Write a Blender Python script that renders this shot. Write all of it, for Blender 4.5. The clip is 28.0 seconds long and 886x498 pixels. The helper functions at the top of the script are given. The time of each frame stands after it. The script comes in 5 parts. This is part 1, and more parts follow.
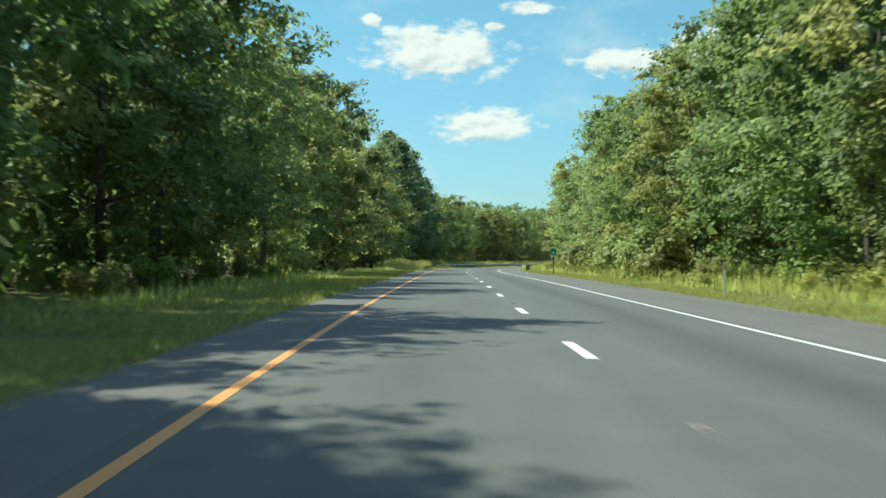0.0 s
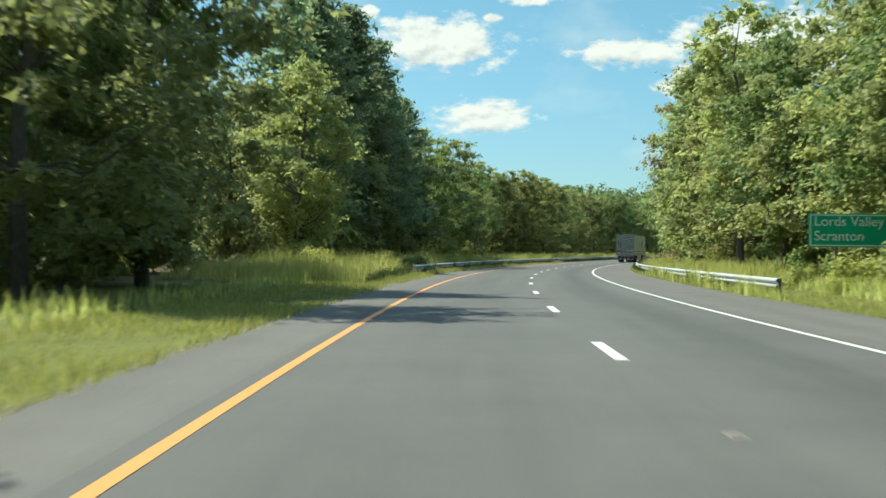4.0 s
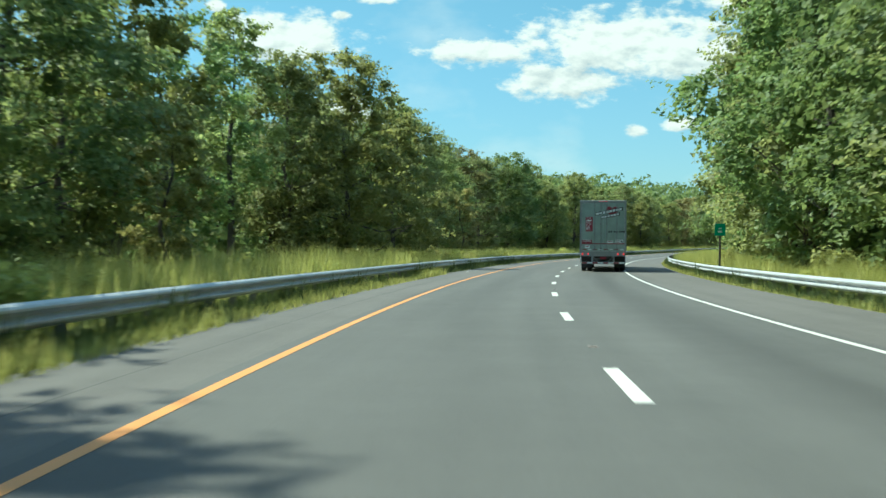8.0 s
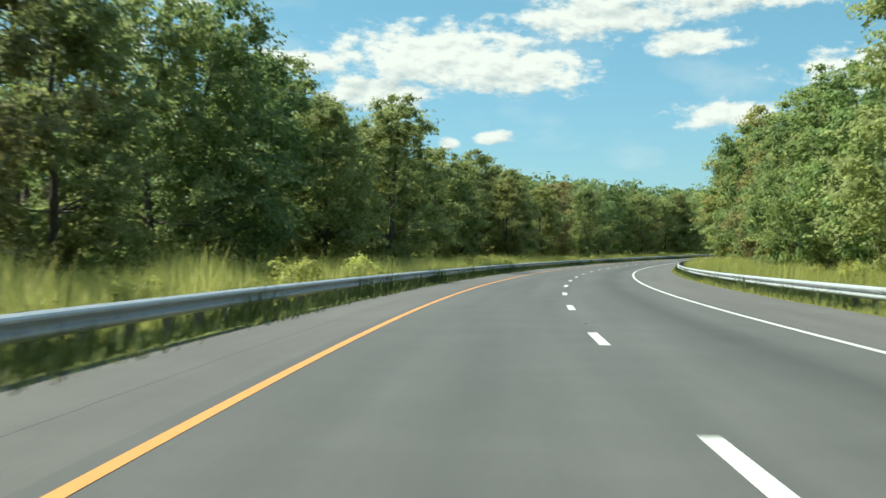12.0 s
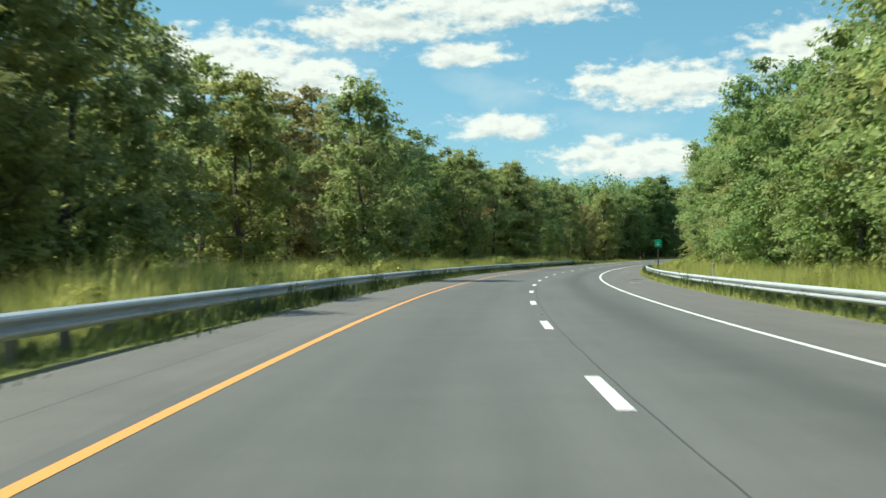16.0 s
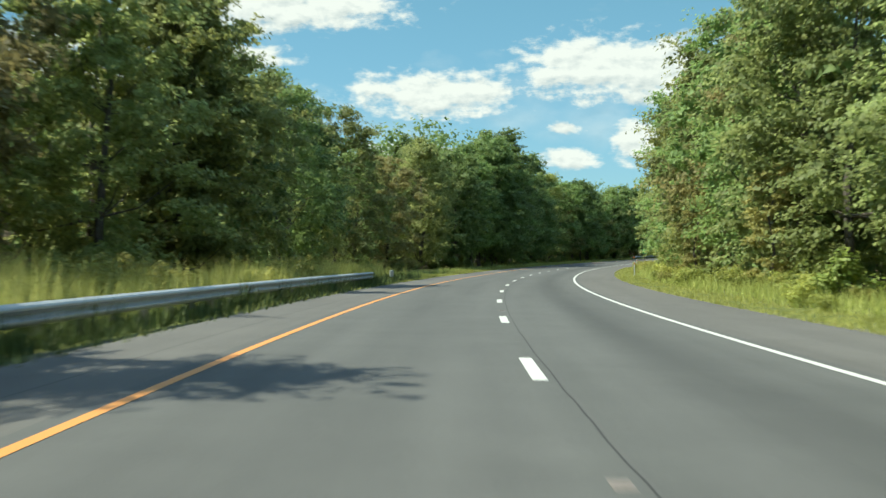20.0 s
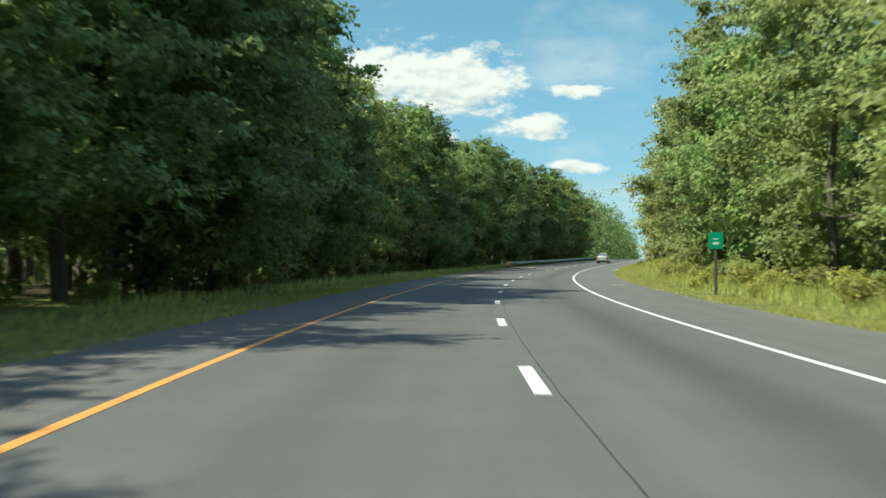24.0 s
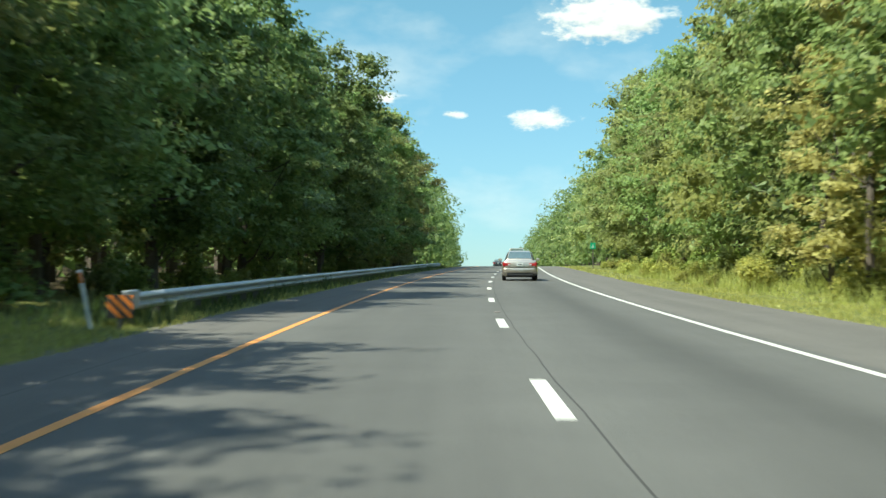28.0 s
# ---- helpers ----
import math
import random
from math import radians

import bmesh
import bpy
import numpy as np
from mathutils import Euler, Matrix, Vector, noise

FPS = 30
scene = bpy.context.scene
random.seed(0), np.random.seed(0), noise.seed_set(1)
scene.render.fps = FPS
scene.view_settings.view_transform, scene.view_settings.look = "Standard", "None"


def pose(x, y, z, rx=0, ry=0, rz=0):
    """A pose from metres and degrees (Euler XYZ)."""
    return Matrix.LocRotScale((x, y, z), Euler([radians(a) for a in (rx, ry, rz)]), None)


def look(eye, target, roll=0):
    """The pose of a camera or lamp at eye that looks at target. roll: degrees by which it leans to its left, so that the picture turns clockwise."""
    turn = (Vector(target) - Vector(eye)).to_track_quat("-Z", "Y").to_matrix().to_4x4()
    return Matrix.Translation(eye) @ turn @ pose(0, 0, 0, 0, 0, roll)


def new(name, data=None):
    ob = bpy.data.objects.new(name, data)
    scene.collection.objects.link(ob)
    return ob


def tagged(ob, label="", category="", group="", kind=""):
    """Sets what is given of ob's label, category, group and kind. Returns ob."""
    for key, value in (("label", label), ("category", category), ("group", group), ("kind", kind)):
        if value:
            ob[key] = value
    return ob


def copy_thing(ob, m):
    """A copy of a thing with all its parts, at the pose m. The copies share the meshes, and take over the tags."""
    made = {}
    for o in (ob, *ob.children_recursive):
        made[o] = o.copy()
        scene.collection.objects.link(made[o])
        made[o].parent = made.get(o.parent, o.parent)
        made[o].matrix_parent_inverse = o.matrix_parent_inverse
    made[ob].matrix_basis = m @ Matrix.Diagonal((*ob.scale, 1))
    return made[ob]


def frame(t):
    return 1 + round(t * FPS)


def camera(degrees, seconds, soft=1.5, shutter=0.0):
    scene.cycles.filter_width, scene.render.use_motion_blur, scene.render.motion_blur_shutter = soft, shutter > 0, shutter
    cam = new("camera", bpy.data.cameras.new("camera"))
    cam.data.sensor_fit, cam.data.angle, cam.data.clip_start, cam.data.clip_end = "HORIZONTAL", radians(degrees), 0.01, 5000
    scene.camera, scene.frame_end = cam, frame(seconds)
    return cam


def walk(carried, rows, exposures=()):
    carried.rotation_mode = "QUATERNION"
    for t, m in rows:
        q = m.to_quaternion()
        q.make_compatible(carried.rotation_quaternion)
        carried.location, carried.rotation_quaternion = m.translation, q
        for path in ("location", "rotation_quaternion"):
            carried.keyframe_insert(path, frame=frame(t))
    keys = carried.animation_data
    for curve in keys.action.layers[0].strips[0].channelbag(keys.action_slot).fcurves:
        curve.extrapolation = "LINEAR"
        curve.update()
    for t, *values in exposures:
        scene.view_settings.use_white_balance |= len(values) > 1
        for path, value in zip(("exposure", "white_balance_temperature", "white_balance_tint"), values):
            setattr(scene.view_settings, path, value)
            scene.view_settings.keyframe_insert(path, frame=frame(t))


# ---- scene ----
# ---------------------------------------------------------------- camera and drive
LENS = 38.35
cam = camera(LENS, 28.0, soft=1.5, shutter=0.3)
ROWS = [
    (0.0, -1.52, 29.78, 1.720, 1.26, 0.62, 2.20),
    (0.5, -1.00, 45.53, 1.975, 1.23, 0.60, 2.15),
    (1.0, -0.35, 61.19, 2.217, 1.18, 0.56, 2.18),
    (1.5, 0.29, 76.69, 2.445, 1.19, 0.52, 2.18),
    (2.0, 0.93, 92.00, 2.658, 1.10, 0.46, 2.17),
    (2.5, 1.58, 107.12, 2.853, 1.04, 0.60, 2.17),
    (3.0, 2.20, 122.04, 3.033, 0.95, 0.74, 2.23),
    (3.5, 2.88, 137.28, 3.209, 0.93, 0.68, 2.30),
    (4.0, 3.65, 152.08, 3.374, 0.89, 0.65, 2.28),
    (4.5, 4.55, 166.40, 3.540, 0.82, 0.63, 2.25),
    (5.0, 5.62, 180.63, 3.709, 0.82, 0.63, 2.56),
    (5.5, 6.89, 195.13, 3.888, 0.88, 0.64, 3.48),
    (6.0, 8.37, 209.57, 4.070, 0.67, 0.66, 5.32),
    (6.5, 10.16, 223.26, 4.235, 0.72, 0.49, 6.80),
    (7.0, 12.24, 237.12, 4.392, 0.75, 0.37, 7.52),
    (7.5, 14.53, 251.42, 4.561, 0.81, 0.32, 8.26),
    (8.0, 17.08, 265.59, 4.737, 0.85, 0.38, 9.05),
    (8.5, 19.83, 279.67, 4.919, 0.93, 0.43, 9.84),
    (9.0, 22.84, 293.62, 5.109, 1.03, 0.45, 10.81),
    (9.5, 26.04, 307.41, 5.311, 1.06, 0.49, 11.82),
    (10.0, 29.47, 321.14, 5.525, 1.16, 0.49, 12.84),
    (10.5, 33.37, 335.28, 5.758, 1.23, 0.43, 13.86),
    (11.0, 37.50, 349.27, 5.997, 1.26, 0.41, 14.96),
    (11.5, 41.73, 362.71, 6.234, 1.33, 0.40, 16.15),
    (12.0, 46.31, 376.25, 6.478, 1.40, 0.32, 17.40),
    (12.5, 51.26, 389.83, 6.726, 1.45, 0.19, 18.68),
    (13.0, 56.56, 403.57, 6.979, 1.49, 0.09, 19.95),
    (13.5, 62.05, 417.10, 7.233, 1.56, 0.13, 21.20),
    (14.0, 67.68, 430.39, 7.494, 1.61, 0.32, 22.43),
    (14.5, 73.64, 443.65, 7.770, 1.66, 0.44, 23.69),
    (15.0, 79.92, 456.97, 8.066, 1.70, 0.41, 24.99),
    (15.5, 86.62, 470.35, 8.378, 1.77, 0.33, 26.21),
    (16.0, 93.58, 483.59, 8.696, 1.81, 0.23, 27.49),
    (16.5, 100.65, 496.49, 9.019, 1.88, 0.29, 28.78),
    (17.0, 107.96, 509.22, 9.357, 1.92, 0.32, 30.04),
    (17.5, 115.65, 521.97, 9.714, 1.91, 0.47, 31.33),
    (18.0, 123.65, 534.69, 10.077, 1.97, 0.69, 32.60),
    (18.5, 131.89, 547.30, 10.449, 2.02, 0.60, 33.84),
    (19.0, 140.39, 559.74, 10.836, 2.07, 0.59, 35.08),
    (19.5, 149.14, 571.96, 11.235, 2.13, 0.61, 36.28),
    (20.0, 158.10, 583.93, 11.640, 2.16, 0.65, 37.51),
    (20.5, 167.33, 595.81, 12.056, 2.25, 0.52, 38.72),
    (21.0, 177.01, 607.77, 12.492, 2.33, 0.41, 39.88),
    (21.5, 187.13, 619.79, 12.949, 2.32, 0.41, 41.06),
    (22.0, 197.38, 631.46, 13.415, 2.35, 0.37, 42.25),
    (22.5, 207.86, 642.89, 13.895, 2.42, 0.31, 43.38),
    (23.0, 218.52, 654.07, 14.387, 2.48, 0.25, 44.44),
    (23.5, 229.40, 665.14, 14.903, 2.56, 0.25, 45.51),
    (24.0, 240.37, 675.96, 15.446, 2.60, 0.31, 46.66),
    (24.5, 251.57, 686.50, 16.000, 2.65, 0.37, 47.83),
    (25.0, 263.06, 696.88, 16.551, 2.72, 0.39, 48.93),
    (25.5, 274.92, 707.14, 17.126, 2.76, 0.35, 50.10),
    (26.0, 287.03, 717.20, 17.736, 2.76, 0.28, 51.27),
    (26.5, 299.36, 726.92, 18.357, 2.79, 0.35, 52.50),
    (27.0, 311.78, 736.29, 18.978, 2.86, 0.47, 53.61),
    (27.5, 324.19, 745.32, 19.610, 2.84, 0.28, 54.78),
    (28.0, 336.69, 754.03, 20.263, 2.88, 0.09, 55.95),
]

# the clip's own automatic exposure and white balance: seconds, stops, kelvin, tint
EXPOSURES = [(0.0, 0.78, 6350, -8), (0.5, 0.78, 6350, -8), (1.0, 0.80, 6650, -4), (6.3, 0.80, 6650, -4), (6.9, 0.86, 6180, -12), (8.1, 0.86, 6180, -12), (8.9, 0.80, 6650, -4),
             (24.2, 0.80, 6650, -4), (25.0, 1.05, 6650, -4), (28.0, 1.05, 6650, -4)]
walk(cam, [(t, pose(x, y, z, 90 + pitch, -lean, -yaw)) for t, x, y, z, pitch, lean, yaw in ROWS],
     exposures=EXPOSURES)

# ---------------------------------------------------------------- sun and sky
SUN_AZ, SUN_EL = -59.5, 54.0          # degrees from the first heading, above the horizon
CLOUDS_EARLY = [
    (2.0, 10.1, 3.3, 1.2),
    (4.0, 6.8, 2.3, 0.8),
    (-1.2, 11.4, 0.5, 0.3),
    (4.4, 11.2, 0.5, 0.2),
    (6.1, 12.0, 1.2, 0.3),
    (9.2, 9.7, 0.9, 0.6),
    (10.8, 9.7, 2.7, 0.6),
    (17.0, 9.9, 5.1, 1.5),
    (14.5, 8.4, 2.8, 0.9),
    (20.8, 9.5, 3.4, 1.3),
    (24.5, 11.7, 4.2, 1.0),
    (19.7, 6.4, 1.0, 0.3),
    (17.6, 6.1, 0.6, 0.3),
    (28.5, 10.5, 2.2, 0.6),
    (37.3, 9.1, 4.6, 1.0),
]
CLOUDS_LATE = [
    (30.2, 7.3, 2.5, 0.7),
    (36.0, 5.9, 3.8, 1.0),
    (29.7, 12.7, 6.2, 1.1),
    (44.3, 10.3, 3.7, 1.5),
    (42.9, 7.6, 0.8, 0.3),
    (43.1, 6.3, 1.4, 0.5),
    (46.1, 7.1, 1.4, 1.0),
    (47.2, 10.1, 3.2, 1.5),
    (50.7, 8.1, 1.9, 0.6),
    (52.6, 9.7, 1.5, 0.3),
    (52.6, 6.3, 1.5, 0.3),
    (63.4, 13.1, 2.9, 1.1),
    (60.4, 8.7, 1.5, 0.4),
    (56.4, 8.9, 0.5, 0.2),
]


def calc(nt, op, a, b=None, c=None, clamp=False):
    n = nt.nodes.new("ShaderNodeMath")
    n.operation, n.use_clamp = op, clamp
    for i, v in enumerate((a, b, c)):
        if v is None:
            continue
        if isinstance(v, (int, float)):
            n.inputs[i].default_value = v
        else:
            nt.links.new(v, n.inputs[i])
    return n.outputs[0]


def make_sky():
    world = bpy.data.worlds.new("sky")
    scene.world = world
    world.use_nodes = True
    nt = world.node_tree
    nt.nodes.clear()
    link = nt.links.new
    out = nt.nodes.new("ShaderNodeOutputWorld")
    bg = nt.nodes.new("ShaderNodeBackground")
    bg.inputs[1].default_value = 0.10
    sky = nt.nodes.new("ShaderNodeTexSky")
    sky.sky_type, sky.sun_disc = "NISHITA", False
    sky.sun_elevation, sky.sun_rotation = radians(SUN_EL), radians(SUN_AZ)
    sky.air_density, sky.dust_density, sky.ozone_density = 1.2, 0.3, 2.5
    co = nt.nodes.new("ShaderNodeTexCoord")
    sep = nt.nodes.new("ShaderNodeSeparateXYZ")
    link(co.outputs["Generated"], sep.inputs[0])
    az = calc(nt, "MULTIPLY", calc(nt, "ARCTAN2", sep.outputs[0], sep.outputs[1]), 57.2958)
    el = calc(nt, "MULTIPLY", calc(nt, "ARCSINE", sep.outputs[2]), 57.2958)
    height = nt.nodes.new("ShaderNodeMapRange")
    height.inputs[2].default_value = 16.0
    link(el, height.inputs[0])
    clear = nt.nodes.new("ShaderNodeMix")
    clear.data_type = "RGBA"
    clear.inputs[6].default_value, clear.inputs[7].default_value = SKY_LOW, SKY_HIGH
    link(height.outputs[0], clear.inputs[0])
    above = nt.nodes.new("ShaderNodeMapRange")
    above.inputs[1].default_value, above.inputs[2].default_value = 15.0, 40.0
    link(el, above.inputs[0])
    whole = nt.nodes.new("ShaderNodeMix")
    whole.data_type = "RGBA"
    whole.inputs[7].default_value = SKY_ZENITH
    link(above.outputs[0], whole.inputs[0])
    link(clear.outputs[2], whole.inputs[6])
    tint = nt.nodes.new("ShaderNodeMix")
    tint.data_type, tint.blend_type = "RGBA", "MULTIPLY"
    tint.inputs[0].default_value = 1.0
    link(whole.outputs[2], tint.inputs[7])
    link(sky.outputs[0], tint.inputs[6])
    place = nt.nodes.new("ShaderNodeCombineXYZ")
    link(az, place.inputs[0])
    link(calc(nt, "MULTIPLY", el, 1.9), place.inputs[1])
    puff = nt.nodes.new("ShaderNodeTexNoise")
    puff.inputs["Scale"].default_value, puff.inputs["Detail"].default_value, puff.inputs["Roughness"].default_value = 0.75, 7.0, 0.6
    link(place.outputs[0], puff.inputs["Vector"])
    ragged = calc(nt, "MULTIPLY", calc(nt, "SUBTRACT", puff.outputs[0], 0.5), 2.0)
    # the same billows a little nearer the sun: thicker there means shaded here
    sunward = nt.nodes.new("ShaderNodeVectorMath")
    sunward.inputs[1].default_value = (-0.22, 0.50, 0.0)
    link(place.outputs[0], sunward.inputs[0])
    puff_lit = nt.nodes.new("ShaderNodeTexNoise")
    puff_lit.inputs["Scale"].default_value, puff_lit.inputs["Detail"].default_value, puff_lit.inputs["Roughness"].default_value = 0.75, 4.0, 0.55
    link(sunward.outputs[0], puff_lit.inputs["Vector"])
    cover, low = None, None
    for a0, e0, w, h in CLOUDS_EARLY + CLOUDS_LATE:
        dx = calc(nt, "DIVIDE", calc(nt, "SUBTRACT", az, a0), w * 1.12)
        dy = calc(nt, "DIVIDE", calc(nt, "SUBTRACT", el, e0), h * 1.15)
        r = calc(nt, "SQRT", calc(nt, "ADD", calc(nt, "MULTIPLY", dx, dx), calc(nt, "MULTIPLY", dy, dy)))
        v = calc(nt, "SUBTRACT", 1.0, r)
        cover = v if cover is None else calc(nt, "MAXIMUM", cover, v)
        base = calc(nt, "MULTIPLY", calc(nt, "SUBTRACT", 0.0, dy), calc(nt, "MULTIPLY", calc(nt, "ADD", v, 0.35), 1.6, clamp=True))
        low = base if low is None else calc(nt, "MAXIMUM", low, base)
    body = calc(nt, "ADD", calc(nt, "MAXIMUM", cover, -3.0), ragged)
    soft = nt.nodes.new("ShaderNodeMapRange")
    soft.interpolation_type = "SMOOTHSTEP"
    soft.inputs[1].default_value, soft.inputs[2].default_value = -0.02, 0.50
    link(body, soft.inputs[0])
    # thin veil high up
    veil = nt.nodes.new("ShaderNodeTexNoise")
    veil.inputs["Scale"].default_value, veil.inputs["Detail"].default_value = 0.16, 5.0
    link(place.outputs[0], veil.inputs["Vector"])
    thin = nt.nodes.new("ShaderNodeMapRange")
    thin.inputs[1].default_value, thin.inputs[2].default_value, thin.inputs[4].default_value = 0.52, 0.75, 0.35
    link(veil.outputs[0], thin.inputs[0])
    link(calc(nt, "ADD", 0.35, calc(nt, "MULTIPLY", above.outputs[0], 0.5)), thin.inputs[4])
    mask = calc(nt, "MAXIMUM", soft.outputs[0], calc(nt, "MULTIPLY", thin.outputs[0], calc(nt, "GREATER_THAN", el, 1.0)))
    grey = nt.nodes.new("ShaderNodeMix")
    grey.data_type = "RGBA"
    grey.inputs[6].default_value, grey.inputs[7].default_value = CLOUD_TOP, CLOUD_BASE
    billow = calc(nt, "MULTIPLY", calc(nt, "SUBTRACT", puff_lit.outputs[0], puff.outputs[0]), 2.6)
    link(calc(nt, "ADD", calc(nt, "MULTIPLY", calc(nt, "MAXIMUM", low, 0.0), 0.75), billow, clamp=True), grey.inputs[0])
    mix = nt.nodes.new("ShaderNodeMix")
    mix.data_type = "RGBA"
    link(mask, mix.inputs[0])
    link(tint.outputs[2], mix.inputs[6])
    link(grey.outputs[2], mix.inputs[7])
    link(mix.outputs[2], bg.inputs[0])
    link(bg.outputs[0], out.inputs[0])


SKY_LOW, SKY_HIGH = (0.45, 0.62, 0.86, 1), (0.53, 0.74, 0.72, 1)
CLOUD_TOP, CLOUD_BASE = (5.5, 5.6, 5.6, 1), (3.3, 3.7, 4.0, 1)
SKY_ZENITH = (1.74, 1.72, 1.58, 1)
make_sky()
sun = new("sun", bpy.data.lights.new("sun", "SUN"))
sun.data.energy, sun.data.angle, sun.data.color = 4.8, radians(0.55), (1.0, 0.95, 0.86)
sun_way = Vector((math.sin(radians(SUN_AZ)) * math.cos(radians(SUN_EL)), math.cos(radians(SUN_AZ)) * math.cos(radians(SUN_EL)), math.sin(radians(SUN_EL))))
sun.matrix_world = look(sun_way * 200, (0, 0, 0))

# ---------------------------------------------------------------- the road's line
BENDS = [1.0914, 0.8005, 0.495, -0.0117, -0.1366, 0.3519, 0.8946, 1.3102, 1.4256, 1.2516, 1.4065, 1.151, 1.2536, 1.4273, 1.3911, 1.3047, 1.169, 1.467, 1.2137, 1.269, 1.5187, 1.2653, 1.2459, 1.3806, 1.2219, 1.3154, 1.3622, 1.1902, 1.445, 1.2249, 0.795, 0.6573, 0.3677, 0.0125, -0.2638, -0.3783, -0.3246, -0.195, -0.0834, -0.0184, 0.0085, 0.0138, 0.0104, 0.005, -0.0003]
GRADES = [1.86, 1.71, 1.559, 1.419, 1.221, 1.111, 1.174, 1.278, 1.116, 1.223, 1.34, 1.547, 1.668, 1.721, 1.713, 1.855, 2.079, 2.155, 2.393, 2.439, 2.644, 2.746, 2.885, 3.056, 3.235, 3.621, 3.552, 3.946, 3.997, 4.326, 4.49, 4.529, 4.524, 4.409, 4.173, 3.803, 3.284, 2.632, 1.919, 1.24, 0.686, 0.275, -0.021, -0.246, -0.443]

LANE_L, LANE_R = 3.66, 3.55
S_FIRST, S_LAST, S_STEP = -30.0, 1290.0, 2.0


def make_line():
    s = np.arange(S_FIRST, S_LAST + 0.1, S_STEP)
    knots = np.arange(len(BENDS)) * 30.0 - 40.0
    k = np.interp(s, knots, BENDS) / 1000
    g = np.interp(s, knots, GRADES) / 100
    add = lambda v: np.concatenate([[0], np.cumsum((v[1:] + v[:-1]) / 2 * S_STEP)])
    th, z = add(k), add(g)
    mid = (th[1:] + th[:-1]) / 2
    x = np.concatenate([[0], np.cumsum(np.sin(mid) * S_STEP)])
    y = np.concatenate([[0], np.cumsum(np.cos(mid) * S_STEP)])
    return s, x, y, z, th, g


LS, LX, LY, LZ, LT, LG = make_line()


def spot(s, u, dz=0.0):
    """World place at s metres along the dashed line, u metres to its right, dz over the road."""
    t = np.interp(s, LS, LT)
    return Vector((np.interp(s, LS, LX) + u * math.cos(t), np.interp(s, LS, LY) - u * math.sin(t), np.interp(s, LS, LZ) + dz))


def stand(s, u, dz=0.0, turn=0.0, scale=1.0, tilt=True):
    """Pose of a thing whose +y runs along the road."""
    rise = math.degrees(math.atan(np.interp(s, LS, LG))) if tilt else 0.0
    p = spot(s, u, dz)
    return pose(p.x, p.y, p.z, rise, 0, turn - math.degrees(np.interp(s, LS, LT))) @ Matrix.Scale(scale, 4)


def bank(s, u):
    """Ground height over the road at u metres from the dashed line."""
    edge_l, edge_r = pave_left(s), PAVE_R
    if u < edge_l:
        d = edge_l - u
    elif u > edge_r:
        d = u - edge_r
    else:
        return -0.03
    swell = noise.noise(Vector((s * 0.06, u * 0.12, 3.0))) * 0.12 * min(d / 3, 1)
    side = 0.03 * min(d, 25) if u > 0 else 0.012 * min(d, 25)
    # added rise, unseen behind the trees, blocks bright horizon between the trunks
    rise = 11.0 * min(max((abs(u) - 30) / 45, 0), 1)
    return -0.015 - 0.05 * min(d, 1.0) + side + swell + rise


def pave_left(s):
    return -5.15 - 0.65 * min(max((s - 140) / 60, 0), 1)


PAVE_R = 6.5

# ---------------------------------------------------------------- small builders


def part(name, bm, material, parent=None, label="", smooth=False):
    me = bpy.data.meshes.new(name)
    if isinstance(bm, tuple):
        me.from_pydata(*bm)
    else:
        bm.to_mesh(me)
        bm.free()
    me.materials.append(material)
    if smooth:
        me.polygons.foreach_set("use_smooth", [True] * len(me.polygons))
    ob = new(name, me)
    if parent:
        ob.parent = parent
    if label:
        ob["label"] = label
    return ob


def again(ob, parent, m=None):
    """Another object on the same mesh, as a part of parent."""
    o = ob.copy()
    scene.collection.objects.link(o)
    o.parent = parent
    if m is not None:
        o.matrix_basis = m
    return o


def empty(name, m=None, **tags):
    ob = new(name)
    if m is not None:
        ob.matrix_basis = m
    return tagged(ob, **tags)


def box(bm, x0, x1, y0, y1, z0, z1, bevel=0.0):
    r = bmesh.ops.create_cube(bm, size=1.0)["verts"]
    bmesh.ops.scale(bm, vec=(x1 - x0, y1 - y0, z1 - z0), verts=r)
    bmesh.ops.translate(bm, vec=((x0 + x1) / 2, (y0 + y1) / 2, (z0 + z1) / 2), verts=r)
    if bevel:
        es = list({e for v in r for e in v.link_edges})
        bmesh.ops.bevel(bm, geom=es, offset=bevel, segments=2, affect="EDGES", profile=0.5)
    return bm


def boxes(*list_of, bevel=0.0):
    bm = bmesh.new()
    for b in list_of:
        box(bm, *b, bevel=bevel)
    return bm


def tube(bm, a, b, r0, r1=None, seg=8):
    a, b = Vector(a), Vector(b)
    r1 = r0 if r1 is None else r1
    m = Matrix.Translation((a + b) / 2) @ (b - a).to_track_quat("Z", "Y").to_matrix().to_4x4()
    bmesh.ops.create_cone(bm, cap_ends=True, segments=seg, radius1=r0, radius2=r1, depth=(b - a).length, matrix=m)
    return bm


def bent_tube(points, r, seg=8):
    bm = bmesh.new()
    for a, b in zip(points[:-1], points[1:]):
        tube(bm, a, b, r, seg=seg)
    return bm


def prism(outline, x0, x1):
    """Outline in (y, z) pushed from x0 to x1."""
    n = len(outline)
    vs = [(x0, y, z) for y, z in outline] + [(x1, y, z) for y, z in outline]
    fs = [tuple(range(n - 1, -1, -1)), tuple(range(n, 2 * n))] + [(i, (i + 1) % n, n + (i + 1) % n, n + i) for i in range(n)]
    bm = bmesh.new()
    vv = [bm.verts.new(v) for v in vs]
    for f in fs:
        bm.faces.new([vv[i] for i in f])
    bmesh.ops.recalc_face_normals(bm, faces=bm.faces)
    return bm


# ---------------------------------------------------------------- materials


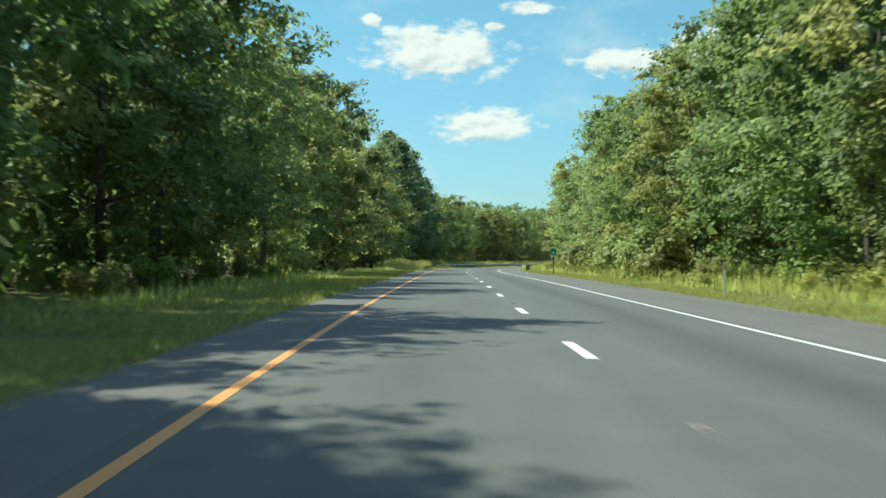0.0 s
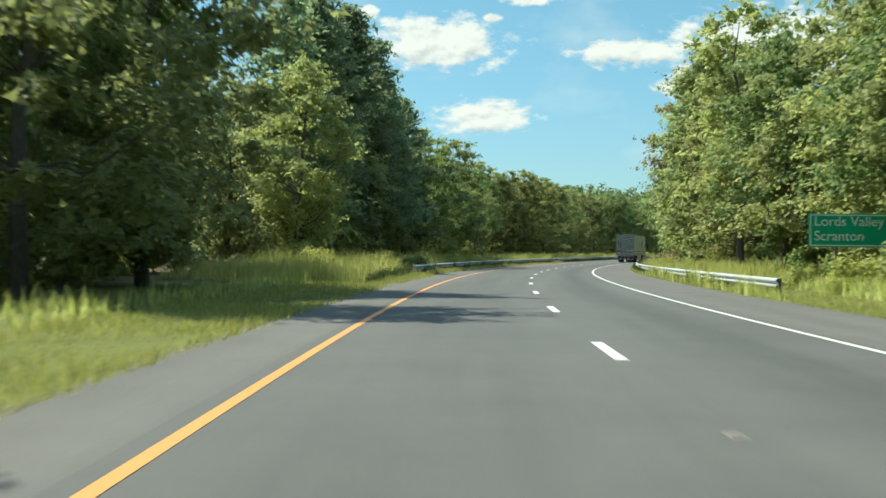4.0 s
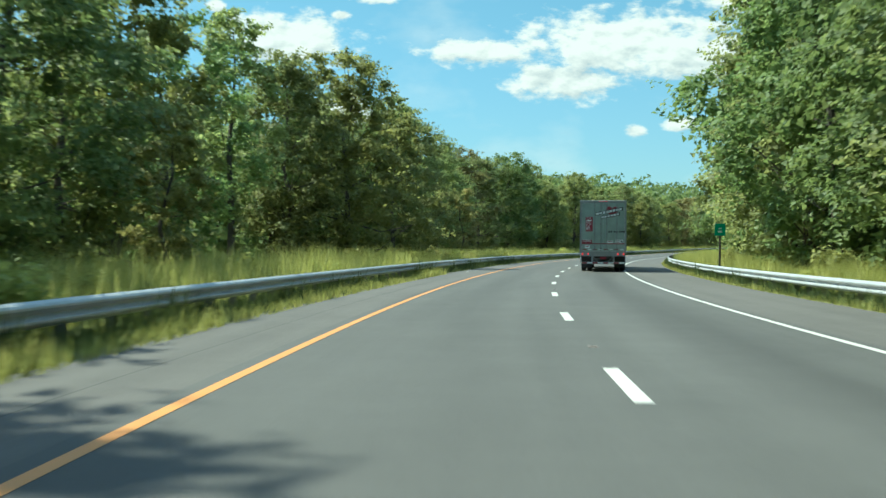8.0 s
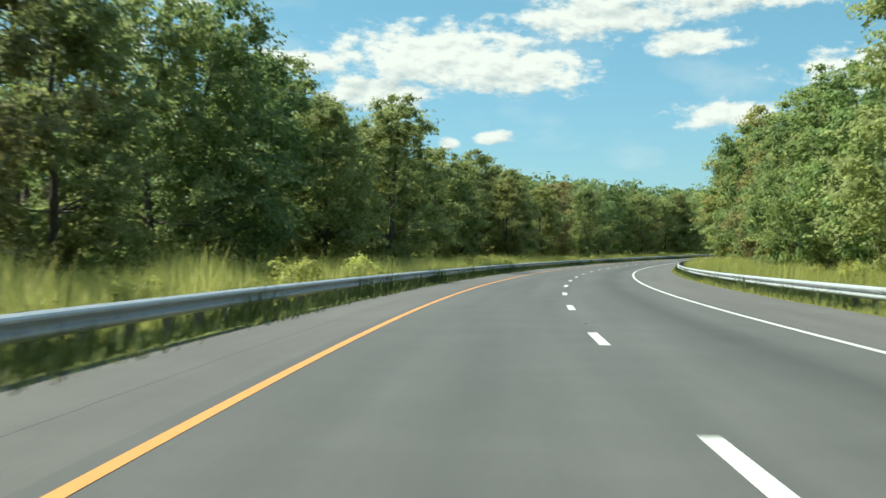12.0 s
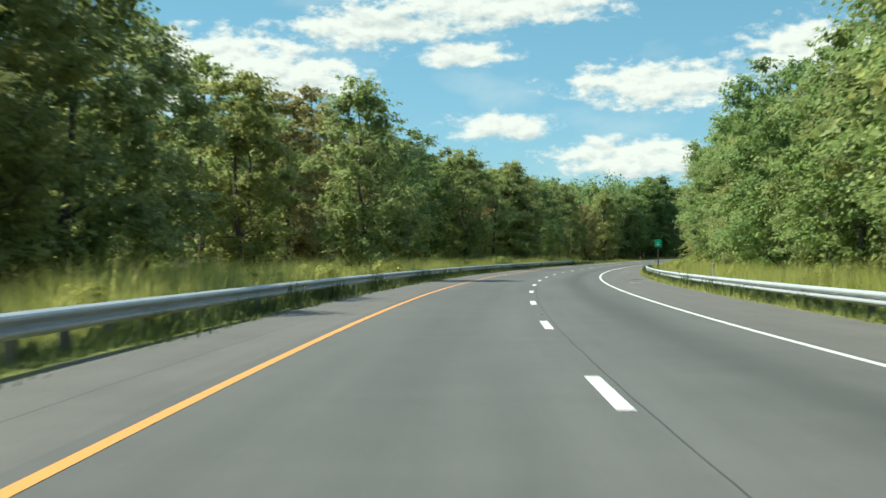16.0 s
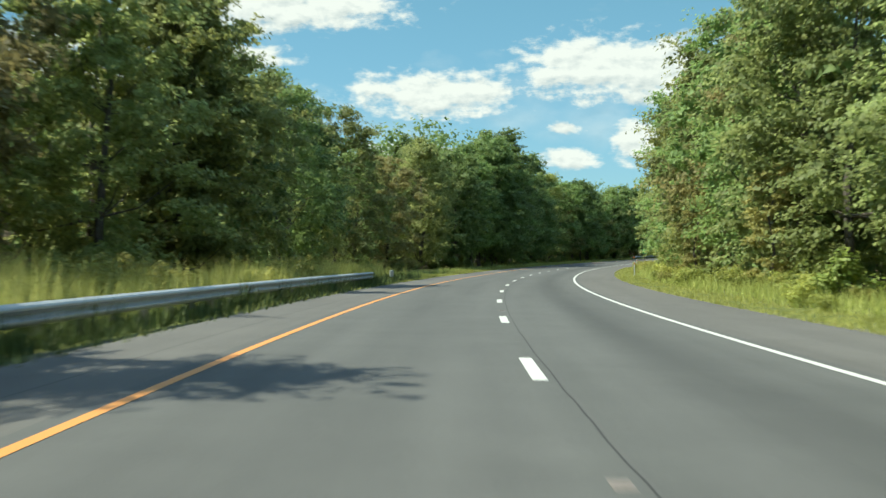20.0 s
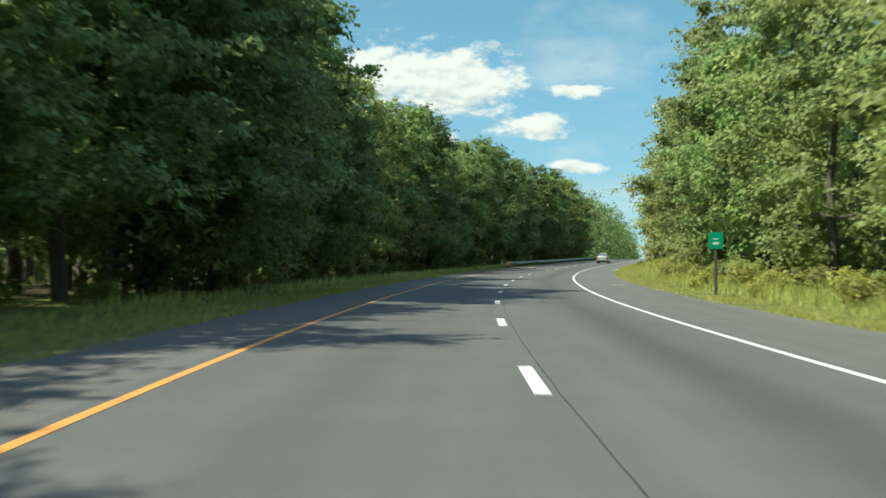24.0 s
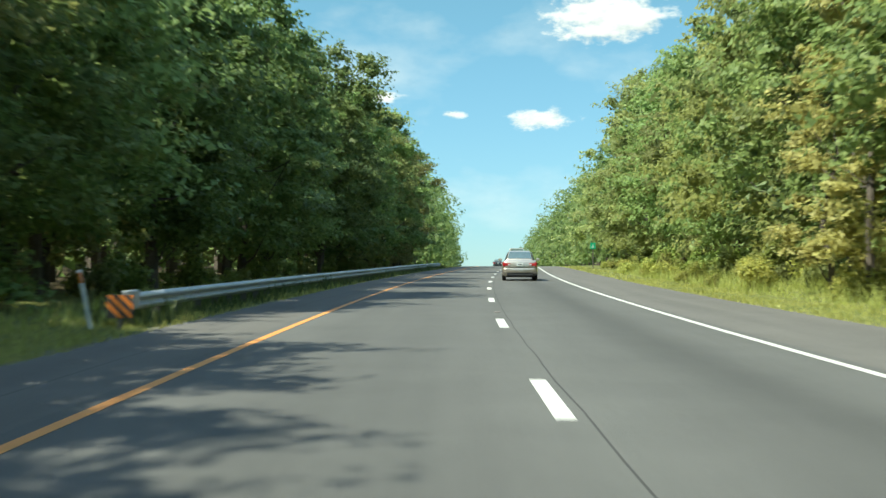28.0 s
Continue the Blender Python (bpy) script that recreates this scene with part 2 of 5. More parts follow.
def material(name, colour, rough=0.7, metal=0.0, second=None, scale=5.0, bump=0.0, bump_scale=60.0, spec=0.5, per_object=0.0, coat=0.0, patch=0.5):
    """Two-scale procedural surface: broad patches towards a second colour, fine grain, relief."""
    m = bpy.data.materials.new(name)
    m.use_nodes = True
    nt = m.node_tree
    link = nt.links.new
    b = nt.nodes["Principled BSDF"]
    b.inputs["Roughness"].default_value, b.inputs["Metallic"].default_value = rough, metal
    b.inputs["Specular IOR Level"].default_value = spec
    b.inputs["Coat Weight"].default_value = coat
    co = nt.nodes.new("ShaderNodeTexCoord")
    second = second or tuple(c * 0.72 for c in colour)
    n1 = nt.nodes.new("ShaderNodeTexNoise")
    n1.inputs["Scale"].default_value, n1.inputs["Detail"].default_value, n1.inputs["Roughness"].default_value = scale, 8, 0.65
    link(co.outputs["Object"], n1.inputs["Vector"])
    ramp = nt.nodes.new("ShaderNodeMapRange")
    ramp.inputs[1].default_value, ramp.inputs[2].default_value = patch - 0.18, patch + 0.25
    link(n1.outputs[0], ramp.inputs[0])
    mix = nt.nodes.new("ShaderNodeMix")
    mix.data_type = "RGBA"
    mix.inputs[6].default_value, mix.inputs[7].default_value = (*colour, 1), (*second, 1)
    link(ramp.outputs[0], mix.inputs[0])
    last = mix.outputs[2]
    if per_object:
        info = nt.nodes.new("ShaderNodeObjectInfo")
        hsv = nt.nodes.new("ShaderNodeHueSaturation")
        link(last, hsv.inputs["Color"])
        v = nt.nodes.new("ShaderNodeMapRange")
        v.inputs[3].default_value, v.inputs[4].default_value = 1 - per_object, 1 + per_object
        link(info.outputs["Random"], v.inputs[0])
        link(v.outputs[0], hsv.inputs["Value"])
        last = hsv.outputs[0]
    link(last, b.inputs["Base Color"])
    if bump:
        n2 = nt.nodes.new("ShaderNodeTexNoise")
        n2.inputs["Scale"].default_value, n2.inputs["Detail"].default_value = bump_scale, 3
        link(co.outputs["Object"], n2.inputs["Vector"])
        bp = nt.nodes.new("ShaderNodeBump")
        bp.inputs["Strength"].default_value, bp.inputs["Distance"].default_value = bump, 0.01
        link(n2.outputs[0], bp.inputs["Height"])
        link(bp.outputs[0], b.inputs["Normal"])
    return m


def asphalt(name, colour, streaks, crack):
    """Aged asphalt; the UV map holds metres across and along."""
    m = bpy.data.materials.new(name)
    m.use_nodes = True
    nt = m.node_tree
    link = nt.links.new
    b = nt.nodes["Principled BSDF"]
    b.inputs["Roughness"].default_value, b.inputs["Specular IOR Level"].default_value = 0.82, 0.35
    uv = nt.nodes.new("ShaderNodeUVMap")
    sep = nt.nodes.new("ShaderNodeSeparateXYZ")
    link(uv.outputs[0], sep.inputs[0])
    fine = nt.nodes.new("ShaderNodeTexNoise")
    fine.inputs["Scale"].default_value, fine.inputs["Detail"].default_value, fine.inputs["Roughness"].default_value = 38, 6, 0.8
    link(uv.outputs[0], fine.inputs["Vector"])
    stretch = nt.nodes.new("ShaderNodeVectorMath")
    stretch.operation = "MULTIPLY"
    stretch.inputs[1].default_value = (1.0, 0.035, 1.0)
    link(uv.outputs[0], stretch.inputs[0])
    broad = nt.nodes.new("ShaderNodeTexNoise")
    broad.inputs["Scale"].default_value, broad.inputs["Detail"].default_value = 1.3, 4
    link(stretch.outputs[0], broad.inputs["Vector"])
    blot = nt.nodes.new("ShaderNodeTexNoise")
    blot.inputs["Scale"].default_value, blot.inputs["Detail"].default_value, blot.inputs["Roughness"].default_value = 0.55, 7, 0.7
    link(uv.outputs[0], blot.inputs["Vector"])
    speck = nt.nodes.new("ShaderNodeTexVoronoi")
    speck.inputs["Scale"].default_value = 26.0
    link(uv.outputs[0], speck.inputs["Vector"])
    val = calc(nt, "ADD", calc(nt, "MULTIPLY", fine.outputs[0], 0.55), calc(nt, "MULTIPLY", broad.outputs[0], 0.6))
    val = calc(nt, "ADD", val, calc(nt, "MULTIPLY", blot.outputs[0], 0.5))
    val = calc(nt, "ADD", val, calc(nt, "MULTIPLY", speck.outputs[0], 0.22))
    val = calc(nt, "ADD", val, 0.09)
    for u0, w, amount in streaks:
        d = calc(nt, "DIVIDE", calc(nt, "SUBTRACT", sep.outputs[0], u0), w)
        bell = calc(nt, "POWER", 2.718, calc(nt, "MULTIPLY", calc(nt, "MULTIPLY", d, d), -1.0))
        val = calc(nt, "MULTIPLY", val, calc(nt, "SUBTRACT", 1.0, calc(nt, "MULTIPLY", bell, amount)))
    if crack:
        wob = nt.nodes.new("ShaderNodeTexNoise")
        wob.inputs["Scale"].default_value = 0.35
        link(uv.outputs[0], wob.inputs["Vector"])
        c = calc(nt, "ADD", sep.outputs[0], calc(nt, "MULTIPLY", calc(nt, "SUBTRACT", wob.outputs[0], 0.5), 0.08))
        for u0, s0, depth in crack:
            near = calc(nt, "LESS_THAN", calc(nt, "ABSOLUTE", calc(nt, "SUBTRACT", c, u0)), 0.010)
            on = calc(nt, "MULTIPLY", near, calc(nt, "GREATER_THAN", sep.outputs[1], s0))
            val = calc(nt, "MULTIPLY", val, calc(nt, "SUBTRACT", 1.0, calc(nt, "MULTIPLY", on, depth)))
    rgb = nt.nodes.new("ShaderNodeMix")
    rgb.data_type, rgb.blend_type = "RGBA", "MULTIPLY"
    rgb.inputs[0].default_value = 1.0
    rgb.inputs[6].default_value = (*colour, 1)
    link(val, rgb.inputs[7])
    link(rgb.outputs[2], b.inputs["Base Color"])
    bp = nt.nodes.new("ShaderNodeBump")
    bp.inputs["Strength"].default_value, bp.inputs["Distance"].default_value = 0.35, 0.008
    link(fine.outputs[0], bp.inputs["Height"])
    link(bp.outputs[0], b.inputs["Normal"])
    return m


def foliage(name, dark, light, shift=0.05, through_=0.32, warm=None):
    """Leaves: colour by tree and by leaf, some light passing through."""
    m = bpy.data.materials.new(name)
    m.use_nodes = True
    nt = m.node_tree
    link = nt.links.new
    b = nt.nodes["Principled BSDF"]
    b.inputs["Roughness"].default_value, b.inputs["Specular IOR Level"].default_value = 0.55, 0.3
    geo = nt.nodes.new("ShaderNodeNewGeometry")
    info = nt.nodes.new("ShaderNodeObjectInfo")
    mix = nt.nodes.new("ShaderNodeMix")
    mix.data_type = "RGBA"
    mix.inputs[6].default_value, mix.inputs[7].default_value = (*dark, 1), (*light, 1)
    link(geo.outputs["Random Per Island"], mix.inputs[0])
    last = mix.outputs[2]
    co = nt.nodes.new("ShaderNodeTexCoord")
    spots = nt.nodes.new("ShaderNodeTexNoise")
    spots.inputs["Scale"].default_value, spots.inputs["Detail"].default_value, spots.inputs["Roughness"].default_value = 4.5, 3, 0.7
    link(co.outputs["Object"], spots.inputs["Vector"])
    mott = nt.nodes.new("ShaderNodeMix")
    mott.data_type, mott.blend_type = "RGBA", "MULTIPLY"
    mott.inputs[0].default_value = 1.0
    link(last, mott.inputs[6])
    link(calc(nt, "ADD", 0.35, calc(nt, "MULTIPLY", spots.outputs[0], 1.3)), mott.inputs[7])
    last = mott.outputs[2]
    bp = nt.nodes.new("ShaderNodeBump")
    bp.inputs["Strength"].default_value, bp.inputs["Distance"].default_value = 0.6, 0.06
    link(spots.outputs[0], bp.inputs["Height"])
    link(bp.outputs[0], b.inputs["Normal"])
    if warm:
        turn = nt.nodes.new("ShaderNodeMix")
        turn.data_type = "RGBA"
        turn.inputs[7].default_value = (*warm, 1)
        link(last, turn.inputs[6])
        r = nt.nodes.new("ShaderNodeMapRange")
        r.inputs[1].default_value, r.inputs[2].default_value, r.inputs[4].default_value = 0.55, 1.0, 0.7
        link(info.outputs["Random"], r.inputs[0])
        link(r.outputs[0], turn.inputs[0])
        last = turn.outputs[2]
    hsv = nt.nodes.new("ShaderNodeHueSaturation")
    link(last, hsv.inputs["Color"])
    jig = calc(nt, "FRACT", calc(nt, "MULTIPLY", info.outputs["Random"], 7.31))
    link(calc(nt, "ADD", 0.5 - shift / 2, calc(nt, "MULTIPLY", jig, shift)), hsv.inputs["Hue"])
    link(calc(nt, "ADD", 0.72, calc(nt, "MULTIPLY", calc(nt, "FRACT", calc(nt, "MULTIPLY", info.outputs["Random"], 3.7)), 0.55)), hsv.inputs["Value"])
    link(hsv.outputs[0], b.inputs["Base Color"])
    tr = nt.nodes.new("ShaderNodeBsdfTranslucent")
    # light that has passed through a leaf is brighter and yellower than what it throws back
    lit = nt.nodes.new("ShaderNodeHueSaturation")
    lit.inputs["Hue"].default_value, lit.inputs["Saturation"].default_value, lit.inputs["Value"].default_value = 0.493, 0.97, 1.38
    link(hsv.outputs[0], lit.inputs["Color"])
    link(lit.outputs[0], tr.inputs[0])
    ms = nt.nodes.new("ShaderNodeMixShader")
    ms.inputs[0].default_value = through_
    link(b.outputs[0], ms.inputs[1])
    link(tr.outputs[0], ms.inputs[2])
    link(ms.outputs[0], nt.nodes["Material Output"].inputs[0])
    return m


LANES = asphalt("lane asphalt", (0.081, 0.081, 0.0745), [(2.0, 0.62, 0.30), (-1.9, 0.8, 0.10)], [(0.17, 395, 0.55)])
SHOULDER = asphalt("shoulder asphalt", (0.097, 0.0925, 0.083), [], [(-4.75, 200, 0.5)])
PAINT_W = material("white road paint", (0.52, 0.52, 0.475), 0.6, second=(0.36, 0.36, 0.33), scale=14, bump=0.2, patch=0.62)
PAINT_Y = material("yellow road paint", (0.60, 0.245, 0.052), 0.6, second=(0.42, 0.20, 0.055), scale=9, bump=0.2, patch=0.62)
def verge_soil():
    """Short grass and soil, with gravel washed out along the pavement's edge; the UV map holds metres across and along."""
    m = material("verge soil and short grass", (0.15, 0.155, 0.050), 0.95, second=(0.065, 0.085, 0.025), scale=0.5, bump=0.9, bump_scale=7, spec=0.1)
    nt = m.node_tree
    b = nt.nodes["Principled BSDF"]
    was = b.inputs["Base Color"].links[0].from_socket
    uv = nt.nodes.new("ShaderNodeUVMap")
    sep = nt.nodes.new("ShaderNodeSeparateXYZ")
    nt.links.new(uv.outputs[0], sep.inputs[0])
    wave = nt.nodes.new("ShaderNodeTexNoise")
    wave.inputs["Scale"].default_value, wave.inputs["Detail"].default_value = 0.9, 5
    nt.links.new(uv.outputs[0], wave.inputs["Vector"])
    grit = nt.nodes.new("ShaderNodeTexNoise")
    grit.inputs["Scale"].default_value, grit.inputs["Detail"].default_value = 22, 4
    nt.links.new(uv.outputs[0], grit.inputs["Vector"])
    widen = calc(nt, "MULTIPLY", calc(nt, "DIVIDE", calc(nt, "SUBTRACT", sep.outputs[1], 140.0), 60.0, clamp=True), -0.65)
    off_left = calc(nt, "SUBTRACT", calc(nt, "ADD", widen, -5.15), sep.outputs[0])
    off = calc(nt, "MAXIMUM", off_left, calc(nt, "SUBTRACT", sep.outputs[0], 6.5))
    edge_ = calc(nt, "ADD", off, calc(nt, "MULTIPLY", calc(nt, "SUBTRACT", wave.outputs[0], 0.5), 1.1))
    near = nt.nodes.new("ShaderNodeMapRange")
    near.inputs[1].default_value, near.inputs[2].default_value, near.inputs[3].default_value, near.inputs[4].default_value = 0.08, 0.40, 1.0, 0.0
    nt.links.new(edge_, near.inputs[0])
    stone = nt.nodes.new("ShaderNodeMix")
    stone.data_type = "RGBA"
    stone.inputs[6].default_value, stone.inputs[7].default_value = (0.075, 0.068, 0.055, 1), (0.19, 0.18, 0.155, 1)
    nt.links.new(grit.outputs[0], stone.inputs[0])
    mix = nt.nodes.new("ShaderNodeMix")
    mix.data_type = "RGBA"
    nt.links.new(near.outputs[0], mix.inputs[0])
    nt.links.new(was, mix.inputs[6])
    nt.links.new(stone.outputs[2], mix.inputs[7])
    nt.links.new(mix.outputs[2], b.inputs["Base Color"])
    # leaf litter under the trees
    under = b.inputs["Base Color"].links[0].from_socket
    rough = nt.nodes.new("ShaderNodeTexNoise")
    rough.inputs["Scale"].default_value, rough.inputs["Detail"].default_value = 0.6, 5
    nt.links.new(uv.outputs[0], rough.inputs["Vector"])
    inside = nt.nodes.new("ShaderNodeMapRange")
    inside.inputs[1].default_value, inside.inputs[2].default_value = 13.0, 15.5
    nt.links.new(calc(nt, "ADD", calc(nt, "ABSOLUTE", sep.outputs[0]), calc(nt, "MULTIPLY", calc(nt, "SUBTRACT", rough.outputs[0], 0.5), 5.0)), inside.inputs[0])
    floor = nt.nodes.new("ShaderNodeMix")
    floor.data_type = "RGBA"
    floor.inputs[7].default_value = (0.085, 0.066, 0.040, 1)
    nt.links.new(inside.outputs[0], floor.inputs[0])
    nt.links.new(under, floor.inputs[6])
    nt.links.new(floor.outputs[2], b.inputs["Base Color"])
    return m


EARTH = verge_soil()
BARK = material("bark", (0.075, 0.060, 0.047), 0.9, second=(0.13, 0.115, 0.10), scale=6, bump=0.9, bump_scale=25, spec=0.2)
LEAF = foliage("broad leaves", (0.168, 0.205, 0.064), (0.296, 0.330, 0.122), shift=0.025, through_=0.54, warm=(0.27, 0.265, 0.070))
LEAF_DEEP = foliage("deep green leaves", (0.120, 0.185, 0.055), (0.230, 0.295, 0.095), shift=0.02, through_=0.44)
LEAF_RUST = foliage("olive brown turning leaves", (0.180, 0.172, 0.060), (0.300, 0.275, 0.105), shift=0.03, through_=0.5)
LEAF_GOLD = foliage("yellowing leaves", (0.25, 0.248, 0.072), (0.40, 0.38, 0.130), shift=0.02, through_=0.45)
NEEDLE = foliage("pine needles", (0.150, 0.205, 0.095), (0.250, 0.315, 0.150), shift=0.03, through_=0.42)
SCRUB = foliage("scrub leaves", (0.11, 0.165, 0.030), (0.24, 0.28, 0.065), shift=0.03, warm=(0.26, 0.25, 0.07))
GRASS = foliage("tall grass", (0.24, 0.27, 0.060), (0.44, 0.45, 0.15), shift=0.02, through_=0.55)
TURF = foliage("verge grass", (0.21, 0.23, 0.048), (0.40, 0.385, 0.12), shift=0.03)
# real weeds, coloured darker to hold the shade under the rails
WEED = foliage("weeds darkened for shade", (0.055, 0.080, 0.022), (0.15, 0.185, 0.060), shift=0.04, through_=0.12)
HERB = foliage("goldenrod and herb leaves", (0.19, 0.215, 0.045), (0.40, 0.39, 0.10), shift=0.03, through_=0.42)
ZINC = material("galvanised steel", (0.46, 0.48, 0.48), 0.5, 0.35, second=(0.33, 0.35, 0.35), scale=3, bump=0.15, bump_scale=20)
POST = material("weathered post steel", (0.17, 0.165, 0.15), 0.65, 0.4, second=(0.10, 0.09, 0.075), scale=6, bump=0.3)

# ---------------------------------------------------------------- ground and road


def strip(u0, u1, dz, s0, s1, step=2.0, edge=None, slices=1):
    """Quads along the road between two offsets, with UV in metres."""
    ss = np.arange(s0, s1 + 0.01, step)
    vs, fs, uv = [], [], []
    n = slices + 1
    for s in ss:
        a = u0(s) if callable(u0) else u0
        b = u1(s) if callable(u1) else u1
        for k in range(n):
            u = a + (b - a) * k / slices
            vs.append(tuple(spot(s, u, dz)))
            uv.append((u, s))
    for i in range(len(ss) - 1):
        for k in range(slices):
            fs.append((i * n + k, i * n + k + 1, (i + 1) * n + k + 1, (i + 1) * n + k))
    return vs, fs, uv


def lay(name, data, mat, parent=None, label=""):
    vs, fs, uv = data
    ob = part(name, (vs, [], fs), mat, parent, label)
    layer = ob.data.uv_layers.new(name="across_along")
    idx = np.empty(len(ob.data.loops), dtype=np.int32)
    ob.data.loops.foreach_get("vertex_index", idx)
    layer.data.foreach_set("uv", np.array(uv, dtype=np.float32)[idx].ravel())
    return ob


def make_ground():
    us = [-130, -90, -60, -40, -28, -20, -15, -12, -10, -8.5, -7.4, -6.5, -5.85, -5.1, 0, 6.45, 7.0, 8.0, 9.2, 11, 13.5, 17, 22, 30, 42, 60, 90, 130]
    ss = np.arange(S_FIRST, S_LAST + 0.1, 4.0)
    vs, fs = [], []
    for s in ss:
        for u in us:
            vs.append(tuple(spot(s, u, bank(s, u))))
    n = len(us)
    for i in range(len(ss) - 1):
        for k in range(n - 1):
            fs.append((i * n + k, i * n + k + 1, (i + 1) * n + k + 1, (i + 1) * n + k))
    # the same sheet goes on to the horizon
    m = len(ss)
    rim = list(range(n)) + [i * n + n - 1 for i in range(1, m)] + [(m - 1) * n + k for k in range(n - 2, -1, -1)] + [i * n for i in range(m - 2, 0, -1)]
    mid = Vector(np.mean([vs[i] for i in rim], axis=0))
    base = len(vs)
    for i in rim:
        way = Vector(vs[i]) - mid
        way.z = 0
        far = mid + way.normalized() * 3600
        vs.append((far.x, far.y, vs[i][2] - 4.0))
    c = len(rim)
    for j in range(c):
        fs.append((rim[j], base + j, base + (j + 1) % c, rim[(j + 1) % c]))
    uv = [(u, s) for s in ss for u in us] + [(500.0, 0.0)] * c
    ob = lay("ground", (vs, fs, uv), EARTH)
    ob.data.polygons.foreach_set("use_smooth", [True] * len(ob.data.polygons))
    tagged(ob, "grassy earth verge running into woodland floor", "ground", kind="structure")
    bm = bmesh.new()
    bm.from_mesh(ob.data)
    bmesh.ops.recalc_face_normals(bm, faces=bm.faces)
    bm.to_mesh(ob.data)
    bm.free()


make_ground()
road = lay("road", strip(-LANE_L - 0.25, LANE_R + 0.25, 0.0, -28, 1286, slices=4), LANES)
tagged(road, "two-lane grey asphalt carriageway with worn wheel tracks", "road", kind="structure")
shoulder_l = lay("shoulder", strip(pave_left, -LANE_L - 0.25, -0.002, -28, 1286, slices=2), SHOULDER, None)
tagged(shoulder_l, "narrow grey asphalt inner shoulder beside yellow line", "shoulder", kind="structure")
shoulder_r = lay("shoulder", strip(LANE_R + 0.25, PAVE_R, -0.002, -28, 1286, slices=2), SHOULDER, None)
tagged(shoulder_r, "wide grey asphalt outer shoulder beside white line", "shoulder", kind="structure")
lay("edge_line", strip(-LANE_L - 0.062, -LANE_L + 0.062, 0.004, -28, 1286), PAINT_Y, road, "worn yellow edge line")
lay("edge_line", strip(LANE_R - 0.065, LANE_R + 0.065, 0.004, -28, 1286), PAINT_W, road, "white edge line")
dash = part("lane_dash", boxes((-0.08, 0.08, 0, 3.05, 0.0, 0.004)), PAINT_W, road)
DASH_FIRST = 2.712
for k in range(-2, 104):
    if k == 67:                                        # one dash is worn away
        continue
    s = DASH_FIRST + 12.192 * k
    if k == -2:
        dash.matrix_basis = stand(s, 0, 0.001)
    else:
        again(dash, road, stand(s, 0, 0.001))

SLOT = material("worn reflector slot", (0.20, 0.17, 0.15), 0.8, second=(0.13, 0.115, 0.10), scale=20, bump=0.3)
slot = part("reflector_slot", boxes((-0.06, 0.07, -0.16, 0.16, 0.0, 0.004), (-0.045, 0.055, -0.05, 0.05, 0.004, 0.012), bevel=0.002), SLOT, road)
for k in range(0, 46):
    m = stand(8.8 + 24.384 * k, 0.02, 0.001)
    if k == 0:
        slot.matrix_basis = m
    else:
        again(slot, road, m)
for s, u in ((535.2, 5.13), (583.2, 5.25), (773.0, 5.5), (835.2, 5.9)):
    lay_mark = part("shoulder_mark", boxes((-0.32, 0.32, -0.16, 0.16, 0.0, 0.004)), PAINT_W, shoulder_r, "short worn white paint mark")
    lay_mark.matrix_basis = stand(s, u, 0.0)

# ---------------------------------------------------------------- trees


def leaves(points, normals, size, rng, slim=0.85, jitter=0.36):
    """Small pointed leaves at the points, facing about their normals; one island each."""
    n = len(points)
    nrm = normals + rng.normal(0, jitter, (n, 3))
    nrm /= np.linalg.norm(nrm, axis=1)[:, None] + 1e-9
    side = np.cross(nrm, rng.normal(0, 1, (n, 3)))
    side /= np.linalg.norm(side, axis=1)[:, None] + 1e-9
    up = np.cross(nrm, side)
    ln = (np.asarray(size) * rng.uniform(0.65, 1.35, n))[:, None]
    a, b = up * ln * 0.55, side * ln * 0.5 * slim
    v = np.stack([points - a * 0.8 + b, points + a, points - a * 0.8 - b], 1).reshape(-1, 3)
    return v, np.arange(3 * n).reshape(-1, 3)


def ball(n, rng):
    d = rng.normal(0, 1, (n, 3))
    return d / np.linalg.norm(d, axis=1)[:, None]


